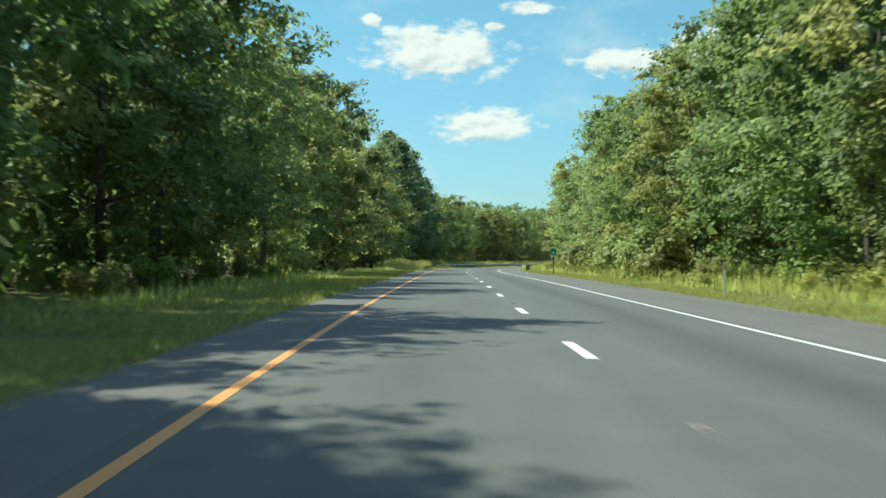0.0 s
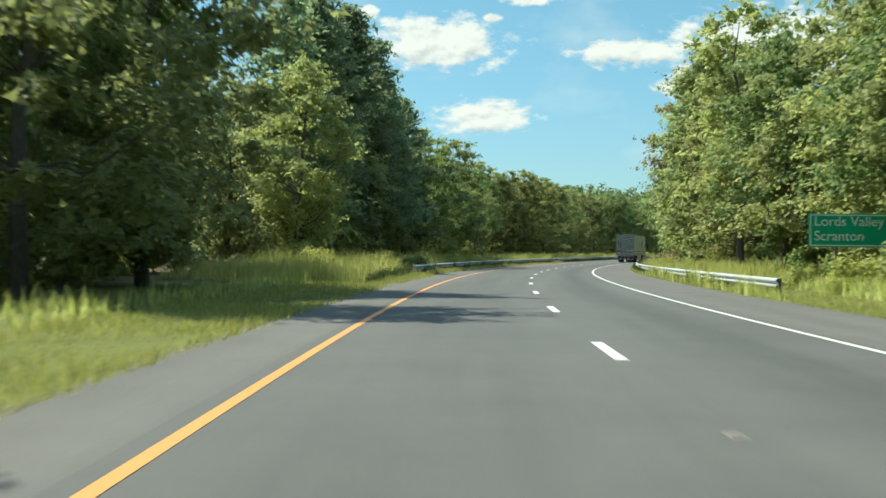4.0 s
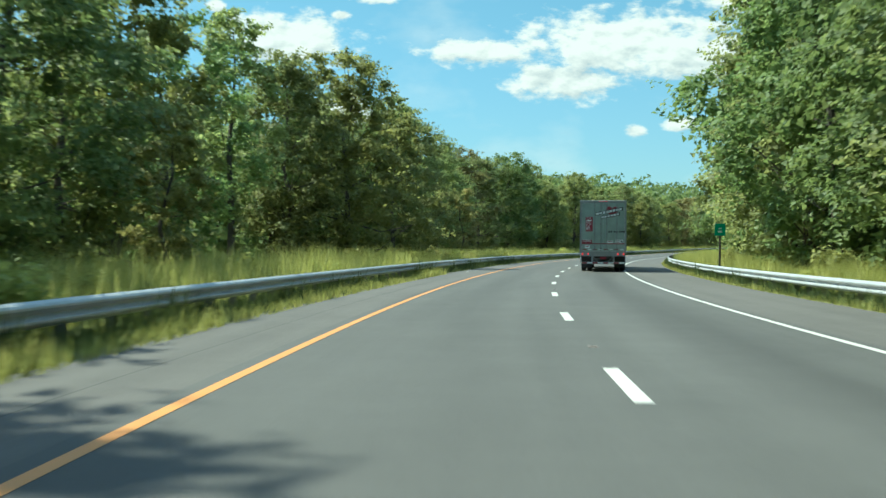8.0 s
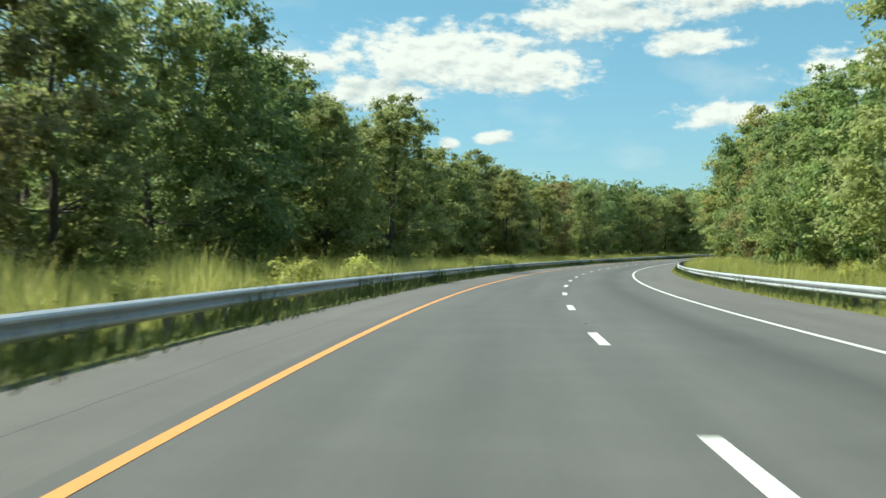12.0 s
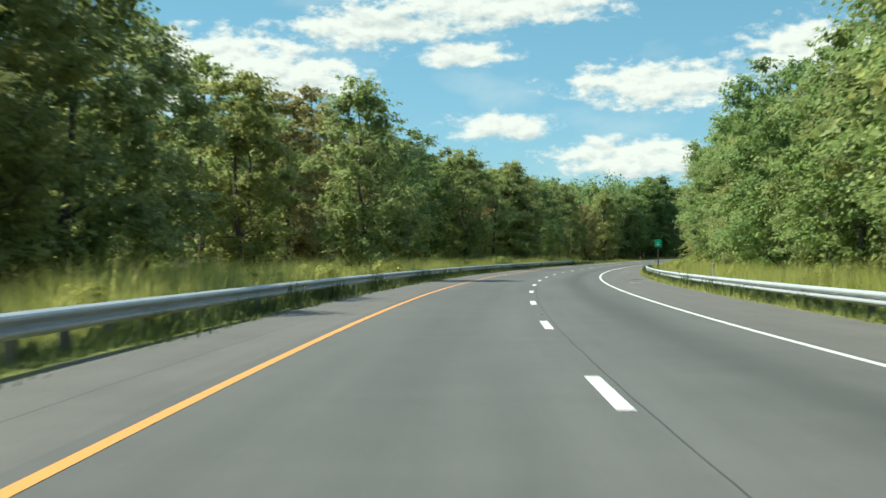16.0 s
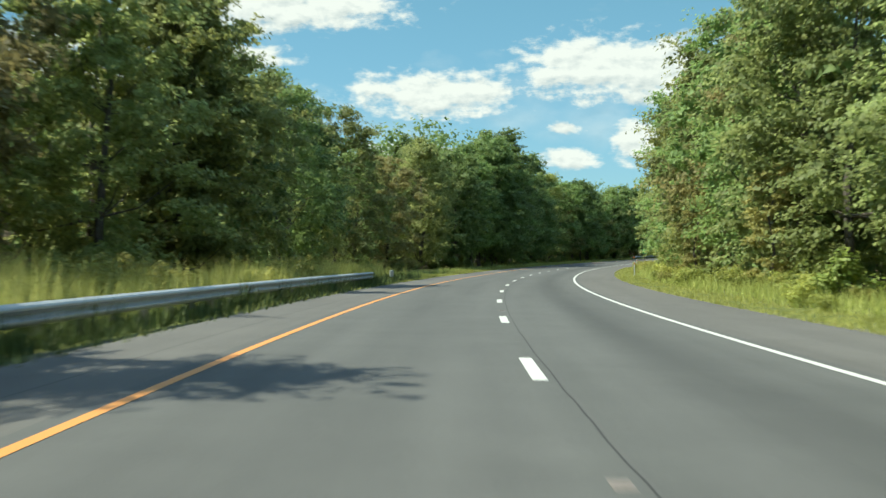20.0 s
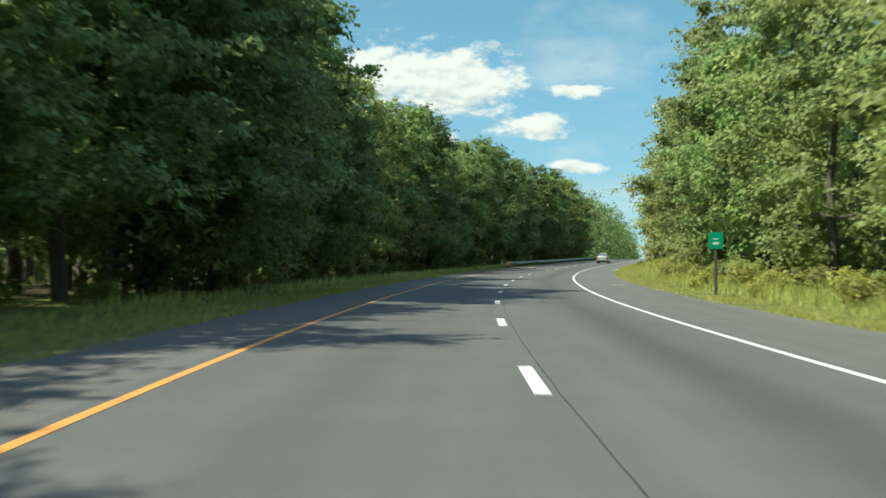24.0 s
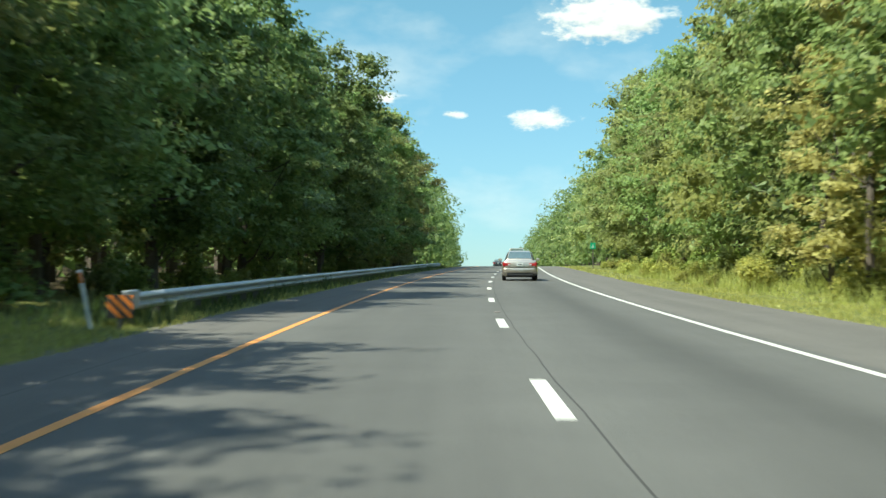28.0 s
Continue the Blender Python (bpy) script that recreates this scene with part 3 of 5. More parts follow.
def broadleaf(seed, height, width, clumps, per, leaf, low=0.12, mat=None, name="tree", lean=0.0, big=1.0):
    """Tapered trunk with limbs, and a crown of leaf clumps with gaps and an uneven outline."""
    rng = np.random.default_rng(seed)
    tree = empty(name)
    bm = bmesh.new()
    base_r = height * 0.013 + 0.04
    knots = [Vector((0, 0, -0.3))]
    for i in range(1, 7):
        knots.append(Vector((rng.normal(0, 0.12) * i * 0.5 + lean * i, rng.normal(0, 0.12) * i * 0.5, height * 0.88 * i / 6)))
    for i in range(6):
        tube(bm, knots[i], knots[i + 1], base_r * (1 - i / 6.6), base_r * (1 - (i + 1) / 6.6), seg=7)
    centres, radii = [], []
    lobe = rng.uniform(0, 6.28)
    for c in range(clumps):
        h = low + (1 - low) * ((c + 0.5) / clumps) ** 0.85
        prof = (math.sin(math.pi * min(max((h - low) / (1.04 - low), 0.03), 1)) ** 0.5) * (1.0 - 0.30 * h)
        ang = c * 2.399 + rng.uniform(-0.6, 0.6)
        r = width * prof * rng.uniform(0.35, 1.1) * (1 + 0.22 * math.sin(2 * ang + lobe) + 0.15 * math.sin(7 * h + lobe))
        p = np.array([math.cos(ang) * r + lean * 6 * h, math.sin(ang) * r, height * h * 0.94 + rng.uniform(-0.5, 0.5)])
        centres.append(p)
        radii.append(height * rng.uniform(0.045, 0.092) * big * (1.1 - 0.3 * h))
        if c % 3 == 0:
            k = min(int(h * 6 * 0.8), 5)
            start = knots[k].lerp(knots[k + 1], 0.4)
            end = start.lerp(Vector(p), 0.9)
            bow = start.lerp(end, 0.5) + Vector((0, 0, -0.12 * (end - start).length))
            tube(bm, start, bow, base_r * 0.34 * (1.1 - h), base_r * 0.2 * (1.1 - h), seg=5)
            tube(bm, bow, end, base_r * 0.2 * (1.1 - h), 0.014, seg=5)
    part("trunk", bm, BARK, tree)
    pts, nrs, size = [], [], []
    for p, r in zip(centres, radii):
        # leafy twigs fanning out and up from the clump's heart
        n = int(per * (r / (height * 0.068 * big)) ** 1.7) + 24
        twigs = 11
        out = np.array([p[0], p[1], 0.0]) / (math.hypot(p[0], p[1]) + 0.5)
        way = ball(twigs, rng) * np.array([1.15, 1.15, 0.62]) + out * 0.35 + np.array([0, 0, 0.12])
        reach = r * rng.uniform(0.8, 1.55, (twigs, 1))
        k = rng.integers(0, twigs, n)
        along = rng.uniform(0.12, 1.0, (n, 1)) ** 0.75
        droop = np.array([0, 0, -0.22]) * along ** 2 * r
        pts.append(p + way[k] * reach[k] * along + droop + rng.normal(0, 1, (n, 3)) * r * np.array([0.19, 0.19, 0.12]) * (1.15 - 0.5 * along))
        nrs.append(way[k] * 0.5 + np.array([0, 0, 0.75]) + rng.normal(0, 0.25, (n, 3)))
        size.append(np.full(n, leaf))
        m = n // 9                                     # the shaded heart of the clump
        d = ball(m, rng)
        pts.append(p + d * r * 0.42)
        nrs.append(d)
        size.append(np.full(m, leaf * 1.6))
    v, f = leaves(np.concatenate(pts), np.concatenate(nrs), np.concatenate(size), rng)
    part("crown", (v.tolist(), [], f.tolist()), mat or LEAF, tree)
    return tree


def pine(seed, height, name="pine_tree"):
    rng = np.random.default_rng(seed)
    tree = empty(name)
    bm = bmesh.new()
    tube(bm, (0, 0, -0.3), (0, 0, height), height * 0.017, 0.03, seg=7)
    pts, nrs = [], []
    for k in range(78):
        z = height * (0.16 + 0.83 * (k + rng.uniform(0, 1)) / 78)
        reach = (1 - z / height) ** 0.7 * height * 0.26 + 0.35
        a = k * 2.399 + rng.uniform(-0.5, 0.5)
        ln = reach * rng.uniform(0.55, 1.2)
        root = np.array([0, 0, z])
        tip = np.array([math.cos(a) * ln, math.sin(a) * ln, z + ln * rng.uniform(-0.1, 0.35)])
        tube(bm, root, tip, 0.045, 0.012, seg=4)
        m = int(40 + ln * 34)
        t = rng.uniform(0.2, 1.08, m)[:, None]
        pts.append(root + (tip - root) * t + rng.normal(0, 0.2, (m, 3)) * np.array([1.2, 1.2, 0.7]) * (0.5 + t))
        nrs.append(rng.normal(0, 0.5, (m, 3)) + np.array([0, 0, 0.8]))
    part("trunk", bm, BARK, tree)
    v, f = leaves(np.concatenate(pts), np.concatenate(nrs), 0.46, rng, slim=0.4)
    part("crown", (v.tolist(), [], f.tolist()), NEEDLE, tree)
    return tree


def bush(seed, height, width, n, leaf, mat, name="bush"):
    rng = np.random.default_rng(seed)
    ob = empty(name)
    bm = bmesh.new()
    pts, nrs, centres = [], [], []
    lobes = 9
    for c in range(lobes):
        a = rng.uniform(0, 6.28)
        r = width * rng.uniform(0.05, 0.75)
        h = height * rng.uniform(0.3, 0.8) * (1 - 0.3 * r / width)
        p = np.array([math.cos(a) * r, math.sin(a) * r, h])
        tube(bm, (0.1 * math.cos(a), 0.1 * math.sin(a), -0.2), p, 0.03, 0.012, seg=4)
        centres.append(p)
        d = ball(n // lobes, rng)
        q = p + d * np.array([width * 0.33, width * 0.33, height * 0.28]) * rng.uniform(0.5, 1.1, (n // lobes, 1))
        q[:, 2] = np.abs(q[:, 2])
        pts.append(q)
        nrs.append(d + np.array([0, 0, 0.5]))
    if name != "bush":
        bm.free()
        bm = tube(bmesh.new(), (0, 0, -0.2), (0.03, 0.02, height * 0.8), 0.014, 0.005, seg=5)
    part("stem", bm, BARK, ob)
    v, f = leaves(np.concatenate(pts), np.concatenate(nrs), leaf, rng)
    part("foliage", (v.tolist(), [], f.tolist()), mat, ob)
    return ob


MODELS = [broadleaf(i + 11, 14.0, 4.0 + 0.5 * (i % 3), 80, 215, 0.20, low=0.05 + 0.03 * (i % 2), mat=(LEAF, LEAF_DEEP, LEAF)[i % 3], big=1.0 + 0.08 * (i % 2)) for i in range(8)]
SLIM = [broadleaf(i + 41, 14.0, 2.6, 34, 190, 0.22, low=0.22, mat=LEAF) for i in range(2)]
SHADE_WOOD = [broadleaf(i + 61, 14.0, 4.3, 80, 240, 0.21, low=0.12, mat=LEAF_DEEP, lean=0.1 * i) for i in range(3)]
RUST = [broadleaf(i + 81, 14.0, 4.3, 80, 215, 0.20, low=0.05, mat=LEAF_RUST) for i in range(2)]
GOLD = broadleaf(77, 9.0, 2.6, 32, 220, 0.16, low=0.12, mat=LEAF_GOLD)
PINES = [pine(5, 16.0), pine(6, 15.0)]
HERBS = [bush(i + 31, 1.0, 0.85, 1100, 0.085, HERB, "herb_clump") for i in range(3)]
BUSHES = [bush(i + 3, 2.2, 1.7, 1300, 0.20, (SCRUB, SCRUB, LEAF)[i % 3]) for i in range(4)]
FIRST_USE = {}


def plant(model, m, label, category, group):
    """The model itself goes to its first place; after that copies of it."""
    if model.name not in FIRST_USE:
        FIRST_USE[model.name] = True
        model.matrix_basis = m
        return tagged(model, label, category, group)
    return tagged(copy_thing(model, m @ Matrix.Scale(1 / model.scale.x, 4)), label, category, group)


# woodland edge: metres along, offset of the front trunks, tree height
EDGE_LEFT = [(-30, -12.5, 16), (52, -12.5, 16.5), (78, -13.2, 15.5), (95, -14.2, 15.2), (112, -14.4, 15), (122, -14.8, 15.5), (150, -16, 17), (180, -18.5, 17.5), (193, -18.8, 13.5), (212, -18.8, 13.5), (224, -19, 14), (256, -19, 15), (275, -17.8, 16.3), (292, -17.6, 15.8), (325, -18, 13.8), (430, -18, 14), (470, -18, 12.8),
             (505, -17, 13.2), (520, -18, 12), (560, -17.5, 12.5), (585, -16.5, 13.5), (612, -15.8, 14.2), (660, -15.5, 13.8), (690, -14.5, 13), (715, -13.8, 13.5), (735, -12.4, 16.5), (752, -12.2, 18.2), (770, -12.4, 18.2), (788, -12.8, 16), (822, -12.9, 15.6), (843, -13.2, 15.4), (900, -13, 16), (1000, -12.6, 16), (1290, -13.5, 16)]
EDGE_RIGHT = [(-30, 15, 18), (100, 15, 18.5), (135, 16, 18.5), (150, 18.5, 18), (165, 21, 18.5), (182, 20.5, 18.5), (195, 17, 18), (215, 13.8, 18.5), (250, 13.4, 19), (300, 13.4, 18.5), (335, 14.5, 15.5), (400, 15.5, 13.5), (480, 15.5, 13.5), (491, 14.5, 16.5), (508, 14.5, 16.5),
              (522, 15.5, 13), (580, 14.5, 13.5), (625, 13.8, 15), (640, 13.5, 17), (660, 13.5, 15.5), (700, 13.5, 15.5), (800, 13.2, 17), (880, 13.5, 17), (1290, 14, 17)]
CLEARINGS = ((76, 83), (110, 118), (120, 128), (140, 150), (190, 198), (345, 352), (508, 516))
TALL = "tall broadleaf tree with dense green crown at woodland edge"
RUSTY = "tall broadleaf tree with olive brown turning leaves at woodland edge"
TURNING = "broadleaf tree with yellowing early autumn leaves at woodland edge"


def edge(table, s):
    a = np.array(table, dtype=float)
    return float(np.interp(s, a[:, 0], a[:, 1])), float(np.interp(s, a[:, 0], a[:, 2]))


def plant_woods(table, side, seed):
    s, count = -20.0, 0
    while s < 985:
        count += 1
        rng = np.random.default_rng(seed * 1000 + count)
        u, h = edge(table, s)
        model = SLIM[int(rng.integers(2))] if rng.uniform() < 0.10 else MODELS[int(rng.integers(len(MODELS)))]
        # shade over these left stretches is put into a darker leaf colour
        if side < 0 and (s > 722 or s < 42) and rng.uniform() < 0.8:
            model = SHADE_WOOD[int(rng.integers(3))]
        if side > 0 and s < 620 and rng.uniform() < 0.45:
            model = MODELS[(1, 4, 7)[count % 3]]
        rust = rng.uniform() < (0.55 if side < 0 and 548 < s < 625 else 0.02)
        if rust:
            model = RUST[count % 2]
        k = h / 14 * rng.uniform(0.82, 1.09)
        uu = u + side * rng.uniform(-0.8, 2.4)
        if side < 0 and any(a < s < b for a, b in CLEARINGS):
            s += 5.0
            continue
        plant(model, stand(s, uu, bank(s, uu) - 0.05, rng.uniform(0, 360), k, False), RUSTY if rust else TALL, "tree", "woodland edge")
        s += 6.2 * rng.uniform(0.7, 1.3) * (0.5 + 0.5 * h / 14) * (0.72 if side < 0 and s > 722 else 1.0)


plant_woods(EDGE_LEFT, -1, 1)
plant_woods(EDGE_RIGHT, 1, 2)
for s, u, h, m in ((104, -12.0, 17, 6), (317, -14, 14.5, 2), (339, -15.3, 13, 5), (428, -15.5, 11.5, 3), (485, -16, 12, 0), (533, -15.5, 11.5, 6), (538.5, -10.0, 11.6, 3), (838, -12.4, 13, 1), (848, -12.5, 13, 4), (861, -12.5, 13, 7), (752, -11.6, 15.5, 4), (761, -11.6, 15.5, 7),
                   (117, -12.2, 15.5, 5), (599, -12.0, 12.8, 3), (129, -14.5, 14, 2), (152, -12.6, 15.5, 5), (163, -12.8, 16, 0), (645, -14.6, 15.5, 0), (198.5, -14.3, 13.2, 3), (346, -17.0, 14.8, 2), (572, -15.5, 12.5, 5), (633, -14.8, 13, 2), (642, -14.2, 13.5, 0), (499, 12.8, 14, 5),
                   (446, -14.8, 13.8, 2), (453, -16.0, 13.8, 5), (497, -13.2, 10.6, 3), (507, -14.6, 12.2, 2), (514, -17.4, 13.4, 6)):
    plant(MODELS[m], stand(s, u, bank(s, u) - 0.05, s * 29.0, h / 14, False), TALL, "tree", "woodland edge")


def plant_scrub(table, side, seed, s0, s1, gap, size, lead):
    rng = np.random.default_rng(seed)
    s = s0
    while s < s1:
        u, h = edge(table, s)
        uu = u - side * (lead + rng.uniform(-0.9, 0.9))
        plant(BUSHES[int(rng.integers(4))], stand(s, uu, bank(s, uu) - 0.05, rng.uniform(0, 360), 0.75 * size * rng.uniform(0.6, 1.3), False),
              "leafy green scrub bush below roadside trees", "bush", "roadside scrub")
        s += gap * rng.uniform(0.7, 1.3)


plant_scrub(EDGE_LEFT, -1, 3, -15, 190, 5.5, 0.7, 1.0)
plant_scrub(EDGE_LEFT, -1, 13, 190, 700, 7.5, 0.8, 1.6)
plant_scrub(EDGE_LEFT, -1, 14, 700, 960, 4.0, 0.8, 0.6)
plant_scrub(EDGE_RIGHT, 1, 4, -15, 72, 4.5, 1.0, 2.4)
plant_scrub(EDGE_RIGHT, 1, 5, 72, 142, 3.0, 2.3, 3.4)
plant_scrub(EDGE_RIGHT, 1, 15, 146, 190, 3.6, 0.8, 4.2)
plant_scrub(EDGE_RIGHT, 1, 6, 180, 590, 7.0, 0.9, 1.2)
plant_scrub(EDGE_RIGHT, 1, 7, 590, 980, 4.5, 0.9, 1.6)
for s, u, k in ((218, -20.0, 1.35), (224, -19.2, 1.42), (230, -20.5, 1.55), (236, -19.2, 1.48), (242, -20.5, 1.55), (248.5, -19.3, 1.42), (255, -19.6, 1.3), (262, -19.0, 1.15), (870, 16.0, 1.0), (884, 15.5, 1.0), (902, 15.5, 0.95)):
    plant(PINES[int(s) % 2], stand(s, u, bank(s, u) - 0.05, s * 37.0, k, False), "tall dark green pine with layered drooping branches", "tree", "roadside pines")
for s, u, k in ((197.0, -7.35, 0.75), (171.5, 15.9, 1.5), (169.5, 16.9, 1.6), (167.0, 15.4, 1.25), (174.0, 17.3, 1.6), (166.0, 13.2, 1.0)):
    plant(BUSHES[int(s) % 3], stand(s, u, bank(s, u) - 0.05, s * 41.0, k, False), "leafy green scrub bush below roadside trees", "bush", "roadside scrub")
for s, u, k in ((868, 9.9, 0.95), (873.5, 10.4, 0.8), (368, -14.6, 0.85), (283, -14.5, 0.75), (560, -14.4, 0.8), (582, -14.2, 0.9), (640, 11.0, 0.6), (662, 10.6, 0.65)):
    plant(GOLD, stand(s, u, bank(s, u) - 0.05, s * 53.0, k, False), TURNING, "tree", "turning trees")


def inner_woods(side, table, seed):
    """Trees behind the edge, too many to tell apart: leaf masses and thin trunks."""
    rng = np.random.default_rng(seed)
    pts, nrs, size, bark_v, bark_f = [], [], [], [], []
    for off, gap in ((5.0, 4.6), (11.0, 6.0), (18.0, 6.0), (27.0, 5.0)):
        s = -26.0
        while s < 1280:
            u, h = edge(table, s)
            open_wood = side < 0 and 62 < s < 715
            uu, hh = u + side * (off + rng.uniform(-1.8, 1.8)), h * rng.uniform(0.80, 1.08)
            if s >= 985 and off < 6:
                uu = u + side * rng.uniform(0, 3)
            if open_wood:
                hh *= 0.60                             # a thin median strip: the sun comes in behind the front trees
                if off < 6 and (s < 270 or s > 470):
                    s += gap
                    continue
            elif side < 0:
                hh *= 1.03
            deep = side < 0 and 720 <= s < 1000
            if off > 25 and not deep:
                s += 20
                continue
            if off > 15 and not deep:
                hh *= 0.6
            count = 24 if off < 15 else 12
            foot_z = 0.16 if deep and off < 6 else 0.04
            foot = spot(s, uu, bank(s, uu) - 0.3)
            r = 0.10 + 0.012 * hh
            for k in range(5):
                a = 1.2566 * k
                bark_v.append((foot.x + math.cos(a) * r, foot.y + math.sin(a) * r, foot.z))
                bark_v.append((foot.x + math.cos(a) * r * 0.3, foot.y + math.sin(a) * r * 0.3, foot.z + hh * 0.85))
            b = len(bark_v) - 10
            bark_f += [(b + 2 * k, b + (2 * k + 2) % 10, b + (2 * k + 3) % 10, b + 2 * k + 1) for k in range(5)]
            for c in range(count):
                z = foot_z + (0.96 - foot_z) * (c + 0.5) / count
                w = 0.30 * hh * math.sin(math.pi * min(max(z, 0.1), 0.97)) ** 0.5 * rng.uniform(0.35, 1.05)
                a = c * 2.4 + rng.uniform(-0.6, 0.6)
                p = np.array([foot.x + math.cos(a) * w, foot.y + math.sin(a) * w, foot.z + hh * z])
                n = 26 if z > 0.5 else 16
                d = ball(n, rng)
                pts.append(p + d * np.array([1.2, 1.2, 0.8]) * hh * 0.085 * rng.uniform(0.4, 1.1, (n, 1)))
                nrs.append(d + np.array([0, 0, 0.45]))
                size.append(np.full(n, 0.46 if z > 0.5 else 0.72))
            s += gap * rng.uniform(0.8, 1.25) * (1.3 if open_wood else 1.0)
    v, f = leaves(np.concatenate(pts), np.concatenate(nrs), np.concatenate(size), rng, slim=0.95)
    tagged(part("woodland", (v.tolist(), [], f.tolist()), LEAF_DEEP), "dense green woodland behind the first row of trees", "woodland", kind="stuff")
    tagged(part("woodland_trunks", (bark_v, [], bark_f), BARK), "thin dark trunks standing inside the wood", "trunks", kind="stuff")


inner_woods(-1, EDGE_LEFT, 8)
inner_woods(1, EDGE_RIGHT, 9)


def plant_herbs(s0, s1, u0, u1, gap, seed, size):
    rng = np.random.default_rng(seed)
    s = s0
    while s < s1:
        u = rng.uniform(u0, u1)
        plant(HERBS[int(rng.integers(3))], stand(s, u, bank(s, u) - 0.04, rng.uniform(0, 360), size * rng.uniform(0.55, 1.35), False),
              "clump of yellow-green goldenrod and weeds on the verge", "weed clump", "verge herbs")
        s += gap * rng.uniform(0.4, 1.6)


plant_herbs(594, 950, 8.6, 11.6, 2.6, 51, 1.0)
plant_herbs(-10, 170, 9.4, 12.5, 4.5, 52, 1.1)
plant_herbs(190, 660, -11.5, -7.4, 6.5, 53, 1.25)
plant_herbs(200, 590, 9.0, 13.0, 11.0, 54, 1.0)


def far_woods(side, table, seed):
    """The wood goes on away from the road: coarse leaf masses."""
    rng = np.random.default_rng(seed)
    pts, nrs = [], []
    for off in (21, 27, 34, 43, 53, 64, 76, 90):
        s = -26.0
        while s < 1280:
            u, h = edge(table, s)
            uu, hh = u + side * (off + rng.uniform(-3, 3)), rng.uniform(10.5, 14.5)
            foot = spot(s, uu, bank(s, uu))
            for c in range(9):
                z = 0.25 + 0.7 * (c + 0.5) / 9
                w = 0.3 * hh * rng.uniform(0.3, 1.0)
                p = np.array([foot.x + math.cos(c * 2.4) * w, foot.y + math.sin(c * 2.4) * w, foot.z + hh * z])
                d = ball(12, rng)
                pts.append(p + d * np.array([1.3, 1.3, 0.8]) * hh * 0.12 * rng.uniform(0.4, 1.1, (12, 1)))
                nrs.append(d + np.array([0, 0, 0.6]))
            s += 7.5 * rng.uniform(0.75, 1.3)
    v, f = leaves(np.concatenate(pts), np.concatenate(nrs), 1.15, rng, slim=0.95)
    tagged(part("woodland", (v.tolist(), [], f.tolist()), LEAF_DEEP), "green woodland stretching away from the road", "woodland", kind="stuff")


far_woods(-1, EDGE_LEFT, 18)
far_woods(1, EDGE_RIGHT, 19)

# ---------------------------------------------------------------- grass


def blades(name, bands, mat, seed, label):
    """Bands: s0, s1, u0, u1, blades per square metre, height, width."""
    rng = np.random.default_rng(seed)
    vs = []
    for s0, s1, u0, u1, dens, tall, wide in bands:
        n = int((s1 - s0) * abs(u1 - u0) * dens)
        s, u = rng.uniform(s0, s1, n), rng.uniform(u0, u1, n)
        keep = np.array([noise.noise(Vector((a * 0.25, b * 0.4, 7.0))) for a, b in zip(s, u)])
        t = np.interp(s, LS, LT)
        g = np.array([bank(a, b) for a, b in zip(s, u)]) - 0.03
        p = np.stack([np.interp(s, LS, LX) + u * np.cos(t), np.interp(s, LS, LY) - u * np.sin(t), np.interp(s, LS, LZ) + g], 1)
        h = tall * rng.uniform(0.45, 1.15, n) * np.clip(0.85 + keep * 0.9, 0.3, 1.35)
        a = rng.uniform(0, 6.283, n)
        w = np.stack([np.cos(a), np.sin(a), np.zeros(n)], 1) * (wide * rng.uniform(0.6, 1.3, n))[:, None] / 2
        bend = np.stack([rng.normal(0, 0.22, n) * h, rng.normal(0, 0.22, n) * h, h], 1)
        vs.append(np.stack([p - w, p + w, p + bend], 1).reshape(-1, 3))
    v = np.concatenate(vs)
    f = np.arange(len(v)).reshape(-1, 3)
    ob = part(name, (v.tolist(), [], f.tolist()), mat)
    return tagged(ob, label, "grass", kind="stuff")


blades("tall_grass", [(172, 668, -15, -7.0, 46, 1.2, 0.032), (185, 590, 7.6, 13.5, 44, 0.95, 0.032)], GRASS, 1, "tall yellow-green meadow grass behind the guardrail")
blades("verge_grass", [(176, 300, -6.35, -5.55, 120, 0.34, 0.035), (300, 668, -6.2, -5.75, 14, 0.22, 0.035), (165, 600, 6.5, 7.0, 60, 0.30, 0.035), (-10, 190, -8.6, -5.05, 95, 0.20, 0.03), (655, 880, -8.2, -5.7, 70, 0.2, 0.032), (880, 1000, -8, -5.8, 8, 0.22, 0.07),
                       (-10, 175, 6.5, 9.0, 70, 0.18, 0.032), (590, 900, 6.5, 8.6, 70, 0.16, 0.032), (900, 1000, 6.5, 8.6, 8, 0.18, 0.07)], TURF, 2, "short yellow-green grass along the shoulder edge")
blades("weeds", [(176, 668, -7.1, -6.2, 110, 0.62, 0.05), (176, 668, -6.1, -5.6, 26, 0.22, 0.05), (170, 600, 6.75, 7.7, 90, 0.52, 0.05), (857, 968, -7.6, -6.0, 40, 0.42, 0.06)], WEED, 5, "tangled weeds under the guardrail, shade put into their colour")
blades("weeds", [(-25, 175, 9.0, 14.5, 14, 0.75, 0.05), (158, 205, 6.62, 7.0, 70, 0.75, 0.04), (590, 930, 8.4, 13.0, 20, 0.62, 0.045), (-25, 175, -10.5, -8.4, 14, 0.5, 0.05), (660, 930, -10, -8.0, 14, 0.42, 0.05)], GRASS, 3, "ragged knee-high weeds in front of the woodland")

# ---------------------------------------------------------------- guardrails


